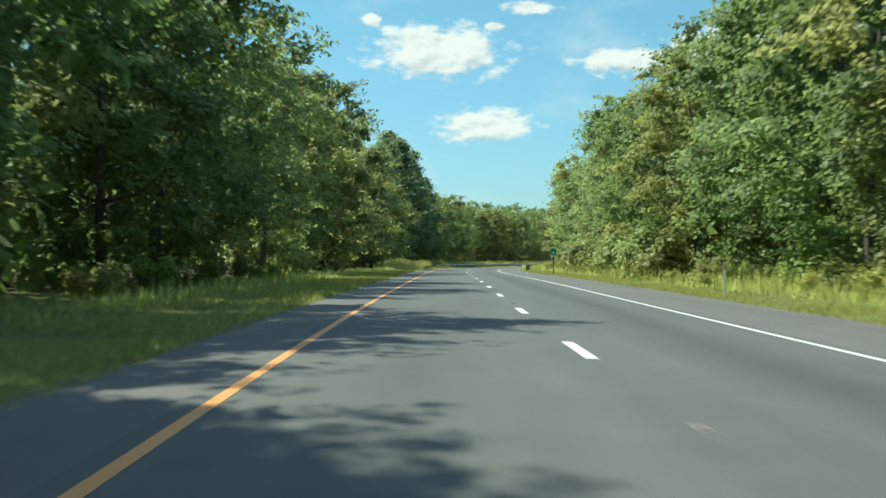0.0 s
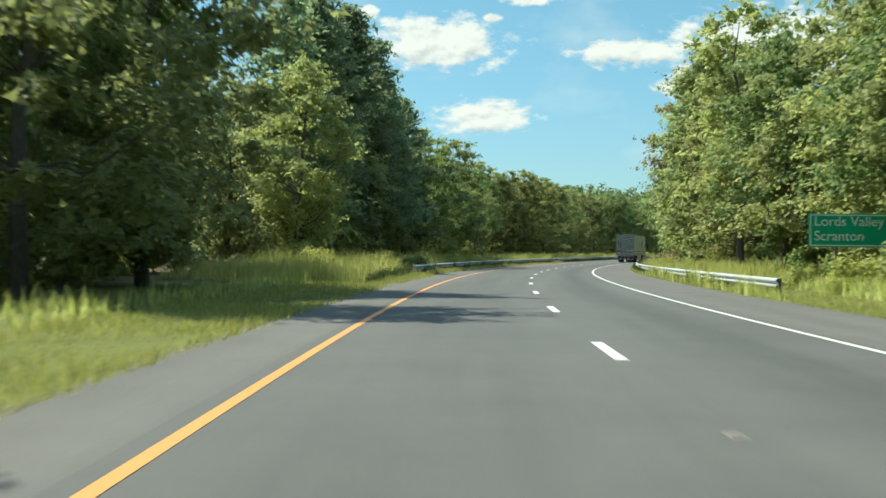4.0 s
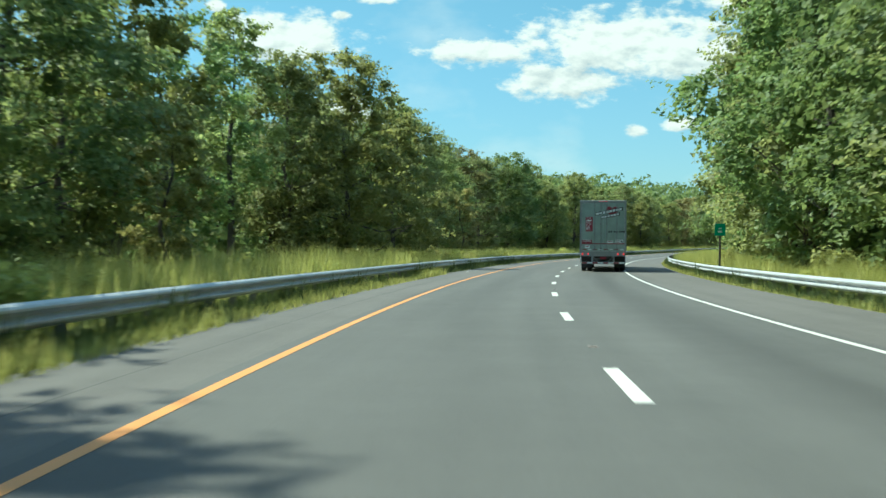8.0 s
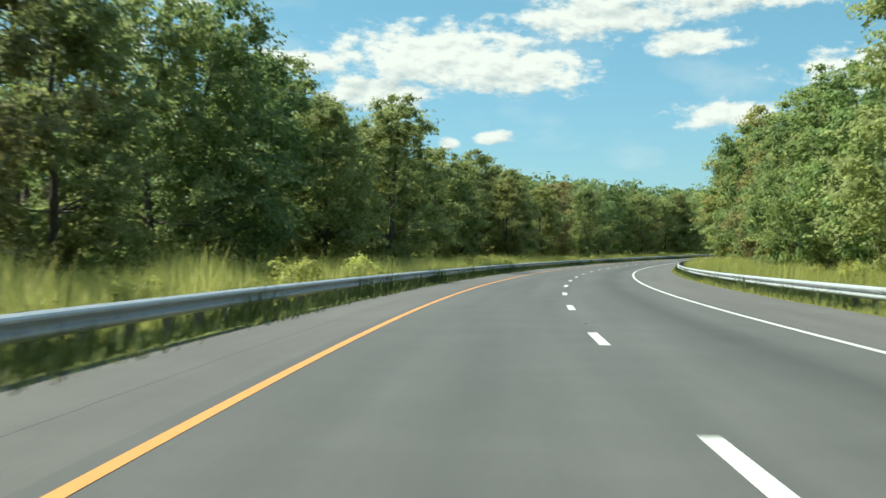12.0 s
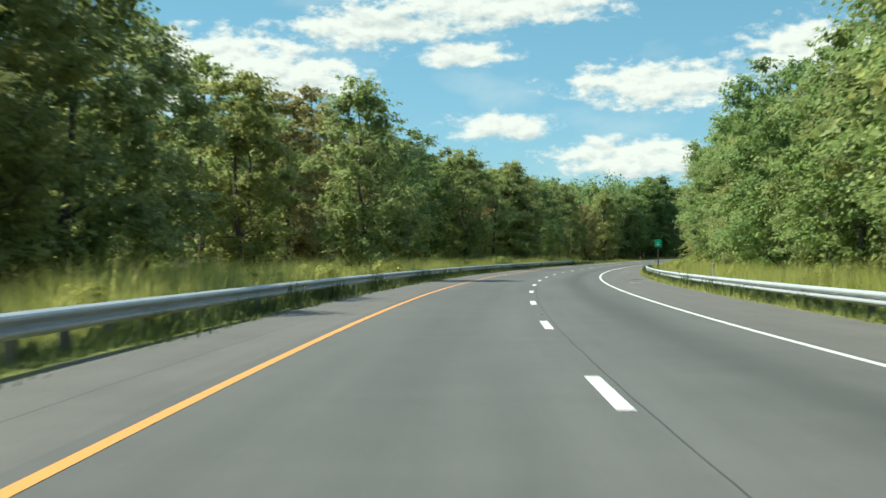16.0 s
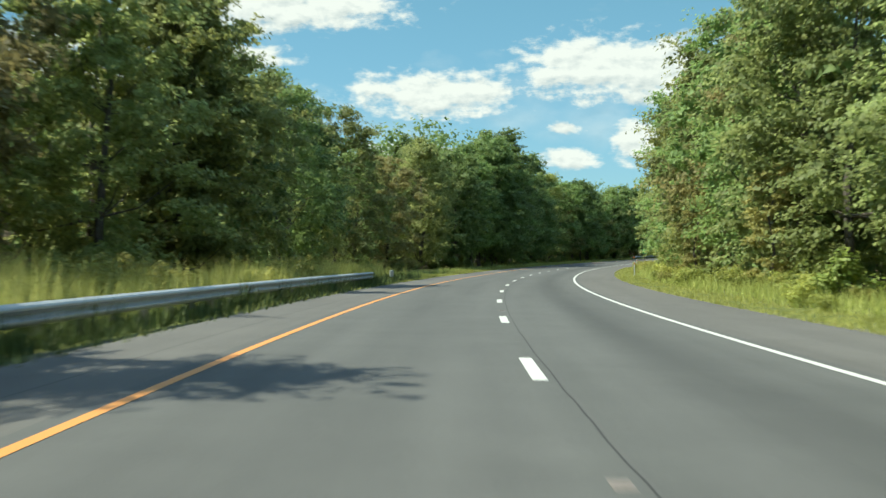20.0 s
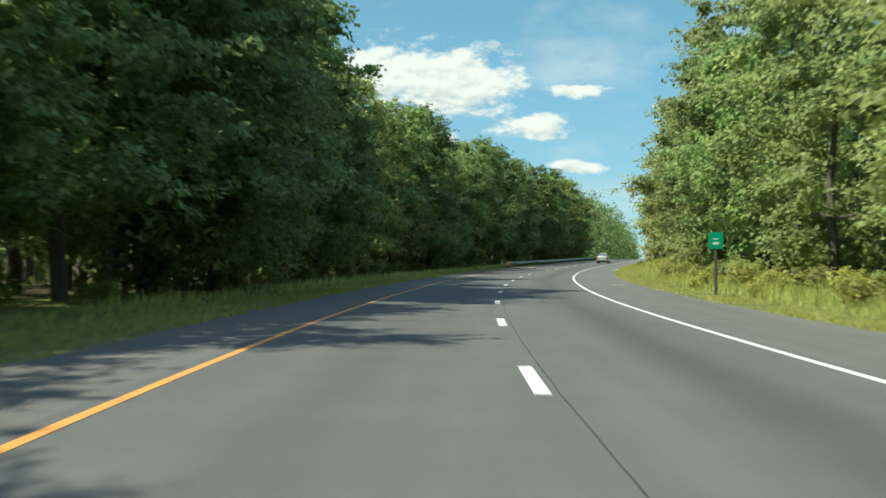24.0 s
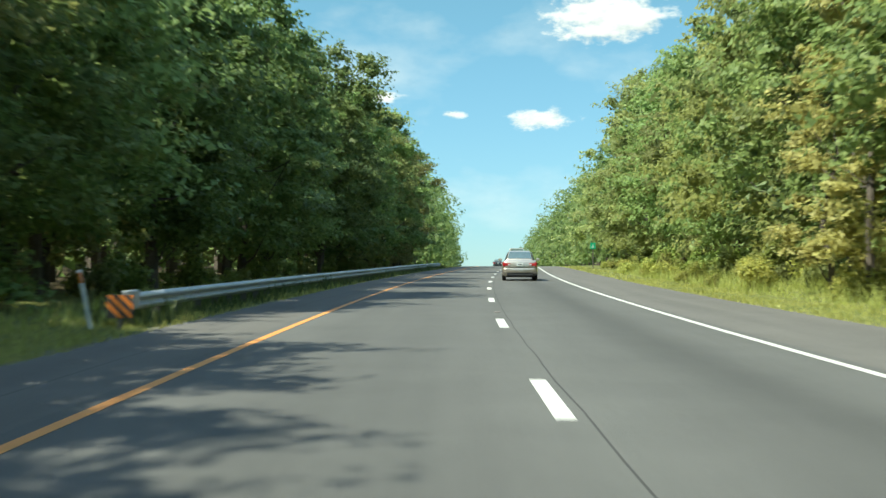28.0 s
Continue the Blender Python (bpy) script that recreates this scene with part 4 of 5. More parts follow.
def guardrail(s0, s1, u, label, top=0.62, dip=0.0):
    rail = empty("guardrail")
    tagged(rail, label, "guardrail", kind="structure")
    side = 1 if u < 0 else -1            # the road's side
    prof = [(0.0, 0.0), (0.06, 0.03), (0.083, 0.06), (0.083, 0.09), (0.02, 0.125), (0.0, 0.155), (0.02, 0.185), (0.083, 0.22), (0.083, 0.25), (0.06, 0.28), (0.0, 0.312)]
    ln = 7.62
    vs, fs = [], []
    for y in (0.0, ln + 0.12):
        for shell in (0.0, 0.006):
            for d, z in prof:
                vs.append((side * (d - shell), y, top - 0.312 + z))
    n = len(prof)
    for k in range(n - 1):
        fs += [(k, k + 1, 2 * n + k + 1, 2 * n + k), (n + k, 3 * n + k, 3 * n + k + 1, n + k + 1)]
    fs += [(0, 2 * n, 3 * n, n), (n - 1, 2 * n - 1, 4 * n - 1, 3 * n - 1)]
    sag = lambda s: -dip * min(max(1 - (s - s0) / 45, 0), 1)
    beam = part("beam", (vs, [], fs), ZINC, rail, smooth=False)
    count = int((s1 - s0) / ln)
    for i in range(count):
        a, b = spot(s0 + i * ln, u, sag(s0 + i * ln)), spot(s0 + (i + 1) * ln, u, sag(s0 + (i + 1) * ln))
        yaw = math.degrees(math.atan2(-(b.x - a.x), b.y - a.y))
        m = pose(a.x + (0.003 if i % 2 else 0), a.y, a.z, math.degrees(math.asin((b.z - a.z) / ln)), 0, yaw)
        if i == 0:
            beam.matrix_basis = m
        else:
            again(beam, rail, m)
    post = part("post", boxes((-0.075 - 0.04, 0.075 - 0.04, -0.05, -0.042, -0.5, top - 0.02), (-0.075 - 0.04, 0.075 - 0.04, 0.042, 0.05, -0.5, top - 0.02),
                              (-0.045, -0.035, -0.05, 0.05, -0.5, top - 0.02)), POST, rail)
    block = part("block", boxes((-0.05, 0.05, -0.06, 0.06, top - 0.31, top - 0.0), bevel=0.006), POST, rail)
    first = True
    s = s0 + 0.5
    while s < s0 + count * ln:
        mp, mb = stand(s, u - side * 0.16, sag(s)), stand(s, u - side * 0.055, sag(s))
        if first:
            post.matrix_basis, block.matrix_basis, first = mp, mb, False
        else:
            again(post, rail, mp)
            again(block, rail, mb)
        s += 1.905
    return rail


guardrail(190.4, 655, -6.40, "long galvanised steel guardrail on posts along inner shoulder", dip=0.07)
guardrail(160, 592, 7.05, "long galvanised steel guardrail on posts along outer shoulder", top=0.585)
guardrail(857, 965, -6.55, "galvanised steel guardrail starting beside a striped marker", 0.52, dip=-0.05)

# ---------------------------------------------------------------- signs and markers
GREEN = material("green sign sheeting", (0.005, 0.33, 0.17), 0.45, second=(0.004, 0.26, 0.13), scale=2, spec=0.4)
SIGN_W = material("white sign sheeting", (0.72, 0.74, 0.72), 0.5, second=(0.6, 0.62, 0.6), scale=4)
ORANGE = material("orange sign sheeting", (0.75, 0.22, 0.03), 0.5, second=(0.6, 0.18, 0.03), scale=4)
DARK = material("dark paint", (0.025, 0.025, 0.025), 0.6, second=(0.05, 0.05, 0.048), scale=6)
WOODPOST = material("dark weathered post wood", (0.06, 0.05, 0.04), 0.9, second=(0.10, 0.085, 0.07), scale=8, bump=0.6)


def lettering(text, size, mat, parent, m, label=""):
    cu = bpy.data.curves.new("lettering", "FONT")
    cu.body, cu.size, cu.extrude, cu.align_x, cu.align_y = text, size, 0.002, "LEFT", "BOTTOM"
    tmp = bpy.data.objects.new("lettering", cu)
    scene.collection.objects.link(tmp)
    me = bpy.data.meshes.new_from_object(tmp.evaluated_get(bpy.context.evaluated_depsgraph_get()))
    bpy.data.objects.remove(tmp)
    bpy.data.curves.remove(cu)
    me.materials.clear()
    me.materials.append(mat)
    ob = new("lettering", me)
    ob.parent, ob.matrix_basis = parent, m
    if label:
        ob["label"] = label
    return ob


def guide_sign(s, u):
    sign = empty("guide_sign", stand(s, u, bank(s, u), tilt=False), label="wide green highway guide sign with white lettering", category="sign")
    part("panel", boxes((0, 5.6, -0.02, 0.02, 1.55, 3.02), bevel=0.008), GREEN, sign)
    b = 0.05
    part("border", boxes((b, 5.6 - b, -0.024, -0.021, 1.60, 1.645), (b, 5.6 - b, -0.024, -0.021, 2.925, 2.97), (b, b + 0.045, -0.024, -0.021, 1.645, 2.925),
                         (5.6 - b - 0.045, 5.6 - b, -0.024, -0.021, 1.645, 2.925)), SIGN_W, sign)
    face = Matrix.Rotation(radians(90), 4, "X")
    lettering("Lords Valley", 0.60, SIGN_W, sign, Matrix.Translation((0.22, -0.026, 2.36)) @ face)
    lettering("Scranton", 0.60, SIGN_W, sign, Matrix.Translation((0.22, -0.026, 1.72)) @ face)
    part("figure_bar", boxes((4.75, 4.85, -0.024, -0.021, 2.40, 2.78)), SIGN_W, sign)
    part("figure_bar", boxes((5.0, 5.25, -0.024, -0.021, 1.78, 2.10)), SIGN_W, sign)
    for x in (1.2, 4.3):
        part("post", boxes((x - 0.07, x + 0.07, 0.03, 0.13, -0.4, 3.0), bevel=0.006), POST, sign)


def mile_marker(s, u, top=2.35, size=0.52):
    mk = empty("marker_sign", stand(s, u, bank(s, u), tilt=False), label="small green reference marker on a dark post", category="sign", group="green markers")
    part("panel", boxes((-size / 2, size / 2, -0.012, 0.0, top - size * 1.15, top), bevel=0.004), GREEN, mk)
    part("figure_bar", boxes((-0.07, 0.07, -0.015, -0.013, top - size * 0.5, top - size * 0.42)), SIGN_W, mk)
    part("figure_bar", boxes((-0.1, 0.1, -0.015, -0.013, top - size * 0.85, top - size * 0.68)), SIGN_W, mk)
    part("post", boxes((-0.05, 0.05, 0.001, 0.09, -0.4, top - 0.1), bevel=0.008), WOODPOST, mk)


def delineator(s, u, top=1.15, lean=0):
    d = empty("delineator", stand(s, u, bank(s, u), tilt=False) @ Matrix.Rotation(radians(lean), 4, "Y"), label="thin white roadside delineator post", category="post", group="delineators")
    part("post", boxes((-0.032, 0.032, -0.012, 0.012, -0.3, top), bevel=0.005), SIGN_W, d)
    part("reflector", boxes((-0.028, 0.028, -0.017, -0.013, top - 0.24, top - 0.06)), ORANGE, d, "worn amber reflector")


guide_sign(178.7, 12.1)
for s, u, z in ((115.1, 7.75, 2.35), (300, 7.9, 2.6), (567.6, 7.85, 2.72), (757.5, 7.9, 2.3), (957, 8.6, 2.5)):
    mile_marker(s, u, z)
for s, u in ((41.1, 7.3), (691, 8.1), (522.3, 7.6), (735, 8.0)):
    delineator(s, u)
delineator(856.2, -7.08, 1.05, lean=-12)

def object_marker(s, u):
    marker = empty("object_marker", stand(s, u, bank(s, u) - 0.04, tilt=False), label="orange and black diagonally striped end marker", category="marker", group="end markers")
    part("panel", boxes((-0.23, 0.23, -0.012, 0.0, 0.24, 0.64), bevel=0.004), DARK, marker)
    for k in range(4):
        x = -0.225 + k * 0.19
        pts = []
        for px, pz in ((x - 0.20, 0.64), (x - 0.10, 0.64), (x + 0.30, 0.24), (x + 0.20, 0.24)):
            pts.append((px, pz))
        # cut the slanting stripe at the panel's sides
        cut = []
        for n in range(4):
            (ax, az), (bx, bz) = pts[n], pts[(n + 1) % 4]
            if abs(ax) <= 0.222:
                cut.append((ax, az))
            for lim in ((-0.222, 0.222) if bx > ax else (0.222, -0.222)):
                if (ax - lim) * (bx - lim) < 0:
                    t = (lim - ax) / (bx - ax)
                    cut.append((lim, az + (bz - az) * t))
        if len(cut) < 3:
            continue
        bm = bmesh.new()
        f = bm.faces.new([bm.verts.new((px, -0.015, min(max(pz, 0.246), 0.634))) for px, pz in cut])
        r = bmesh.ops.extrude_face_region(bm, geom=[f])
        bmesh.ops.translate(bm, vec=(0, 0.002, 0), verts=[v for v in r["geom"] if isinstance(v, bmesh.types.BMVert)])
        bmesh.ops.recalc_face_normals(bm, faces=bm.faces)
        part("stripe", bm, ORANGE, marker, "slanting orange stripe")
    part("post", boxes((-0.04, 0.04, 0.001, 0.06, -0.4, 0.60), bevel=0.006), POST, marker)


object_marker(855.9, -6.50)
object_marker(190.0, -6.62)
terminal = empty("rail_terminal", stand(857.0, -6.55, 0), label="rounded galvanised end shoe of the guardrail", category="rail end")
part("shoe", boxes((-0.02, 0.1, -0.75, 0.05, 0.28, 0.62), bevel=0.03), ZINC, terminal)
terminal3 = empty("rail_terminal", stand(190.4, -6.40, 0), label="rounded galvanised end shoe of the guardrail", category="rail end")
part("shoe", boxes((-0.02, 0.1, -0.5, 0.1, 0.25, 0.56), bevel=0.03), ZINC, terminal3)
terminal2 = empty("rail_terminal", stand(655.0, -6.40, 0), label="rounded galvanised end shoe of the guardrail", category="rail end")
part("shoe", boxes((-0.02, 0.1, -0.35, 0.45, 0.30, 0.63), bevel=0.03), ZINC, terminal2)

# ---------------------------------------------------------------- vehicles
TYRE = material("tyre rubber", (0.022, 0.022, 0.022), 0.85, second=(0.04, 0.038, 0.035), scale=9, bump=0.3)
ALLOY = material("polished wheel metal", (0.62, 0.62, 0.62), 0.3, 0.9, second=(0.45, 0.45, 0.44), scale=5)
TRAILER_W = material("white trailer skin", (0.50, 0.50, 0.475), 0.36, second=(0.43, 0.43, 0.405), scale=0.8, spec=0.5, patch=0.6)
DOOR_GREY = material("weathered trailer door", (0.33, 0.39, 0.345), 0.32, 0.5, second=(0.20, 0.25, 0.215), scale=1.1, bump=0.06)
FRAME_GREY = material("grey trailer frame", (0.30, 0.31, 0.30), 0.45, 0.5, second=(0.20, 0.20, 0.19), scale=3)
CHASSIS = material("black chassis", (0.03, 0.03, 0.03), 0.7, second=(0.06, 0.055, 0.05), scale=5)
RED = material("red vinyl", (0.26, 0.022, 0.036), 0.4, second=(0.20, 0.018, 0.030), scale=3)
LAMP_RED = material("red lamp lens", (0.5, 0.01, 0.015), 0.15, second=(0.35, 0.01, 0.01), scale=20, coat=0.6)
b_ = LAMP_RED.node_tree.nodes["Principled BSDF"]
b_.inputs["Emission Color"].default_value, b_.inputs["Emission Strength"].default_value = (1, 0.05, 0.06, 1), 0.6
TAIL_RED = material("red tail lamp lens", (0.42, 0.015, 0.02), 0.12, second=(0.3, 0.01, 0.01), scale=20, coat=0.8)
CLEAR = material("clear lamp lens", (0.6, 0.6, 0.6), 0.1, second=(0.5, 0.5, 0.5), scale=20, coat=0.8)
GLASS = material("tinted car glass", (0.085, 0.13, 0.13), 0.04, second=(0.04, 0.06, 0.065), scale=1, spec=0.9, coat=1.0)
SILVER = material("champagne silver metallic car paint", (0.52, 0.475, 0.40), 0.32, 0.7, second=(0.48, 0.435, 0.365), scale=2, coat=0.7)
GREY_GREEN = material("grey cab fairing", (0.16, 0.185, 0.185), 0.4, second=(0.12, 0.14, 0.14), scale=2, coat=0.2)
PLASTIC = material("black plastic", (0.02, 0.02, 0.02), 0.5, second=(0.035, 0.035, 0.035), scale=8)


def lathe(profile, seg=24):
    """Profile of (x, r) turned about the x axis."""
    vs, fs = [], []
    n = len(profile)
    for k in range(seg):
        a = 6.28318 * k / seg
        for x, r in profile:
            vs.append((x, r * math.cos(a), r * math.sin(a)))
    for k in range(seg):
        for i in range(n - 1):
            p, q = k * n + i, ((k + 1) % seg) * n + i
            fs.append((p, q, q + 1, p + 1))
    return vs, [], fs


def wheel(parent, x, y, z, radius, width, side, first={}):
    """Tyre with a dished rim; side is the way its outer face looks (-1 or 1)."""
    w = empty("wheel")
    w.parent = parent
    w.matrix_basis = Matrix.Translation((x, y, z)) @ Matrix.Diagonal((side, 1, 1, 1))
    h = width / 2
    key = (round(radius, 3), round(width, 3))
    if key not in first:
        t = [(-h, radius * 0.58), (-h, radius * 0.9), (-h * 0.8, radius * 0.985), (-h * 0.3, radius), (h * 0.3, radius), (h * 0.8, radius * 0.985), (h, radius * 0.9), (h, radius * 0.58)]
        r = [(h - 0.005, radius * 0.60), (h + 0.005, radius * 0.57), (h - 0.05, radius * 0.53), (h - 0.07, radius * 0.32), (h - 0.02, radius * 0.28), (h - 0.01, radius * 0.2), (h + 0.03, radius * 0.17), (h + 0.04, 0.001)]
        nut = bmesh.new()
        for k in range(8):
            a = 6.283 * k / 8
            tube(nut, (h - 0.035, radius * 0.24 * math.cos(a), radius * 0.24 * math.sin(a)), (h + 0.005, radius * 0.24 * math.cos(a), radius * 0.24 * math.sin(a)), radius * 0.028, seg=6)
        first[key] = (part("tyre", lathe(t), TYRE, w, smooth=True), part("rim", lathe(r), ALLOY, w, smooth=True), part("bolt_ring", nut, FRAME_GREY, w))
    else:
        for o in first[key]:
            again(o, w)
    return w


def loft(sections):
    """Rings of equal length joined lengthwise, with end caps."""
    n = len(sections[0])
    vs = [p for ring in sections for p in ring]
    fs = []
    for i in range(len(sections) - 1):
        for k in range(n):
            fs.append((i * n + k, i * n + (k + 1) % n, (i + 1) * n + (k + 1) % n, (i + 1) * n + k))
    fs += [tuple(range(n - 1, -1, -1)), tuple((len(sections) - 1) * n + k for k in range(n))]
    bm = bmesh.new()
    vv = [bm.verts.new(v) for v in vs]
    for f in fs:
        bm.faces.new([vv[i] for i in f])
    bmesh.ops.recalc_face_normals(bm, faces=bm.faces)
    return bm


def ring(y, half, z0, z1, r=0.12, lean=0.0):
    """Rounded section across a body at y."""
    pts = []
    for cx, cz, a0 in ((1, 1, 0), (-1, 1, 90), (-1, -1, 180), (1, -1, 270)):
        rr = min(r, (z1 - z0) / 2.1)
        for a in (0, 30, 60, 90):
            t = radians(a0 + a)
            top = cz > 0
            w = half * (1 - (lean if top else 0))
            pts.append((cx * (w - rr) + rr * math.cos(t), y, (z1 - rr if top else z0 + rr) + rr * math.sin(t)))
    return pts


def sedan(m, label, paint):
    car = empty("car", m, label=label, category="car")
    body = [ring(0.02, 0.72, 0.42, 0.92, 0.10), ring(0.10, 0.80, 0.30, 0.98, 0.12), ring(0.30, 0.85, 0.24, 1.00, 0.14), ring(0.62, 0.875, 0.22, 0.985, 0.16),
            ring(1.2, 0.88, 0.20, 0.96, 0.16), ring(2.3, 0.88, 0.19, 0.93, 0.16), ring(3.1, 0.88, 0.19, 0.92, 0.16), ring(3.7, 0.87, 0.20, 0.86, 0.16), ring(4.2, 0.83, 0.24, 0.76, 0.16), ring(4.5, 0.68, 0.34, 0.62, 0.12)]
    part("body", loft(body), paint, car, smooth=True)
    cabin = [ring(0.55, 0.70, 0.90, 0.985, 0.04, 0.10), ring(0.85, 0.72, 0.90, 1.20, 0.08, 0.16), ring(1.25, 0.73, 0.90, 1.42, 0.10, 0.22), ring(1.7, 0.74, 0.90, 1.465, 0.10, 0.23),
             ring(2.3, 0.74, 0.90, 1.45, 0.10, 0.23), ring(2.7, 0.73, 0.90, 1.36, 0.09, 0.20), ring(3.45, 0.72, 0.85, 0.93, 0.04, 0.08)]
    part("roof", loft(cabin), paint, car, smooth=True)
    def pane(name, quad, thick=0.012, mat=GLASS):
        bm = bmesh.new()
        a = [bm.verts.new(p) for p in quad]
        f = bm.faces.new(a)
        f.normal_update()
        nrm = f.normal.copy()
        e = bmesh.ops.extrude_face_region(bm, geom=[f])
        bmesh.ops.translate(bm, vec=nrm * thick, verts=[v for v in e["geom"] if isinstance(v, bmesh.types.BMVert)])
        bmesh.ops.recalc_face_normals(bm, faces=bm.faces)
        return part(name, bm, mat, car)
    pane("rear_window", [(-0.585, 0.68, 1.075), (0.585, 0.68, 1.075), (0.50, 1.17, 1.40), (-0.50, 1.17, 1.40)])
    pane("windscreen", [(0.64, 3.36, 0.965), (-0.64, 3.36, 0.965), (-0.53, 2.72, 1.375), (0.53, 2.72, 1.375)])
    for sx in (-1, 1):
        q = [(sx * 0.735, 1.0, 1.0), (sx * 0.735, 2.0, 0.985), (sx * 0.615, 2.0, 1.385), (sx * 0.61, 1.35, 1.375)]
        pane("side_window", q if sx < 0 else q[::-1])
        q = [(sx * 0.735, 2.06, 0.985), (sx * 0.735, 3.05, 0.97), (sx * 0.60, 2.62, 1.33), (sx * 0.615, 2.06, 1.385)]
        pane("side_window", q if sx < 0 else q[::-1])
        part("tail_lamp", boxes((sx * 0.42, sx * 0.835, 0.012, 0.28, 0.68, 0.90) if sx > 0 else (-0.835, -0.42, 0.012, 0.28, 0.68, 0.90), bevel=0.06), TAIL_RED, car, "red tail lamp")
        part("reverse_lamp", boxes((min(sx * 0.47, sx * 0.57), max(sx * 0.47, sx * 0.57), 0.005, 0.03, 0.74, 0.81), bevel=0.01), CLEAR, car)
        part("reflector", boxes((min(sx * 0.60, sx * 0.70), max(sx * 0.60, sx * 0.70), 0.07, 0.09, 0.44, 0.48), bevel=0.005), TAIL_RED, car)
        part("head_lamp", boxes((min(sx * 0.42, sx * 0.78), max(sx * 0.42, sx * 0.78), 4.22, 4.40, 0.58, 0.72), bevel=0.03), CLEAR, car)
        part("mirror", boxes((min(sx * 0.86, sx * 1.04), max(sx * 0.86, sx * 1.04), 2.78, 2.92, 0.95, 1.09), bevel=0.03), paint, car)
        for y in (1.55, 2.55):
            part("door_handle", boxes((min(sx * 0.87, sx * 0.905), max(sx * 0.87, sx * 0.905), y, y + 0.2, 0.80, 0.83), bevel=0.008), paint, car)
        for y in (0.98, 3.58):
            wheel(car, sx * 0.765, y, 0.315, 0.315, 0.2, sx)
    part("bumper", loft([ring(-0.015, 0.68, 0.40, 0.60, 0.08), ring(0.06, 0.82, 0.36, 0.64, 0.1), ring(0.3, 0.865, 0.34, 0.64, 0.1)]), paint, car, smooth=True)
    part("diffuser", boxes((-0.62, 0.62, 0.0, 0.25, 0.24, 0.36), bevel=0.03), PLASTIC, car)
    part("boot_seam", boxes((-0.60, 0.60, -0.002, 0.02, 0.655, 0.668)), PLASTIC, car)
    plate = part("number_plate", boxes((-0.16, 0.16, -0.012, 0.01, 0.72, 0.87), bevel=0.004), SIGN_W, car)
    part("figure_bar", boxes((-0.11, 0.11, -0.015, -0.0125, 0.77, 0.82)), FRAME_GREY, plate)
    part("badge", boxes((-0.05, 0.05, 0.012, 0.022, 0.90, 0.93), bevel=0.004), ALLOY, car)
    part("exhaust", tube(bmesh.new(), (0.45, -0.02, 0.25), (0.45, 0.3, 0.25), 0.03), CHASSIS, car)
    part("underbody", boxes((-0.7, 0.7, 0.35, 4.2, 0.17, 0.3)), CHASSIS, car)
    return car


sedan(stand(896.3, 1.42, 0.004), "champagne silver four-door saloon car on the outer lane", SILVER)


def heart(cx, cz, k):
    pts = []
    for i in range(28):
        t = 6.28318 * i / 28
        pts.append((cx + k * 0.0625 * 16 * math.sin(t) ** 3, cz + k * 0.0625 * (13 * math.cos(t) - 5 * math.cos(2 * t) - 2 * math.cos(3 * t) - math.cos(4 * t))))
    return pts


def flat(points, at, axis, thick=0.003):
    """Flat outline (a, z) standing in the plane y = at or x = at, with a little thickness."""
    bm = bmesh.new()
    put = (lambda a, z: (a, at, z)) if axis == "y" else (lambda a, z: (at, a, z))
    f = bm.faces.new([bm.verts.new(put(a, z)) for a, z in points])
    e = bmesh.ops.extrude_face_region(bm, geom=[f])
    bmesh.ops.translate(bm, vec=(0, -thick, 0) if axis == "y" else (-thick, 0, 0), verts=[v for v in e["geom"] if isinstance(v, bmesh.types.BMVert)])
    bmesh.ops.recalc_face_normals(bm, faces=bm.faces)
    return bm


def slab(a, z, w, h, slope):
    return [(a, z), (a + w, z + w * slope), (a + w, z + w * slope + h), (a, z + h)]


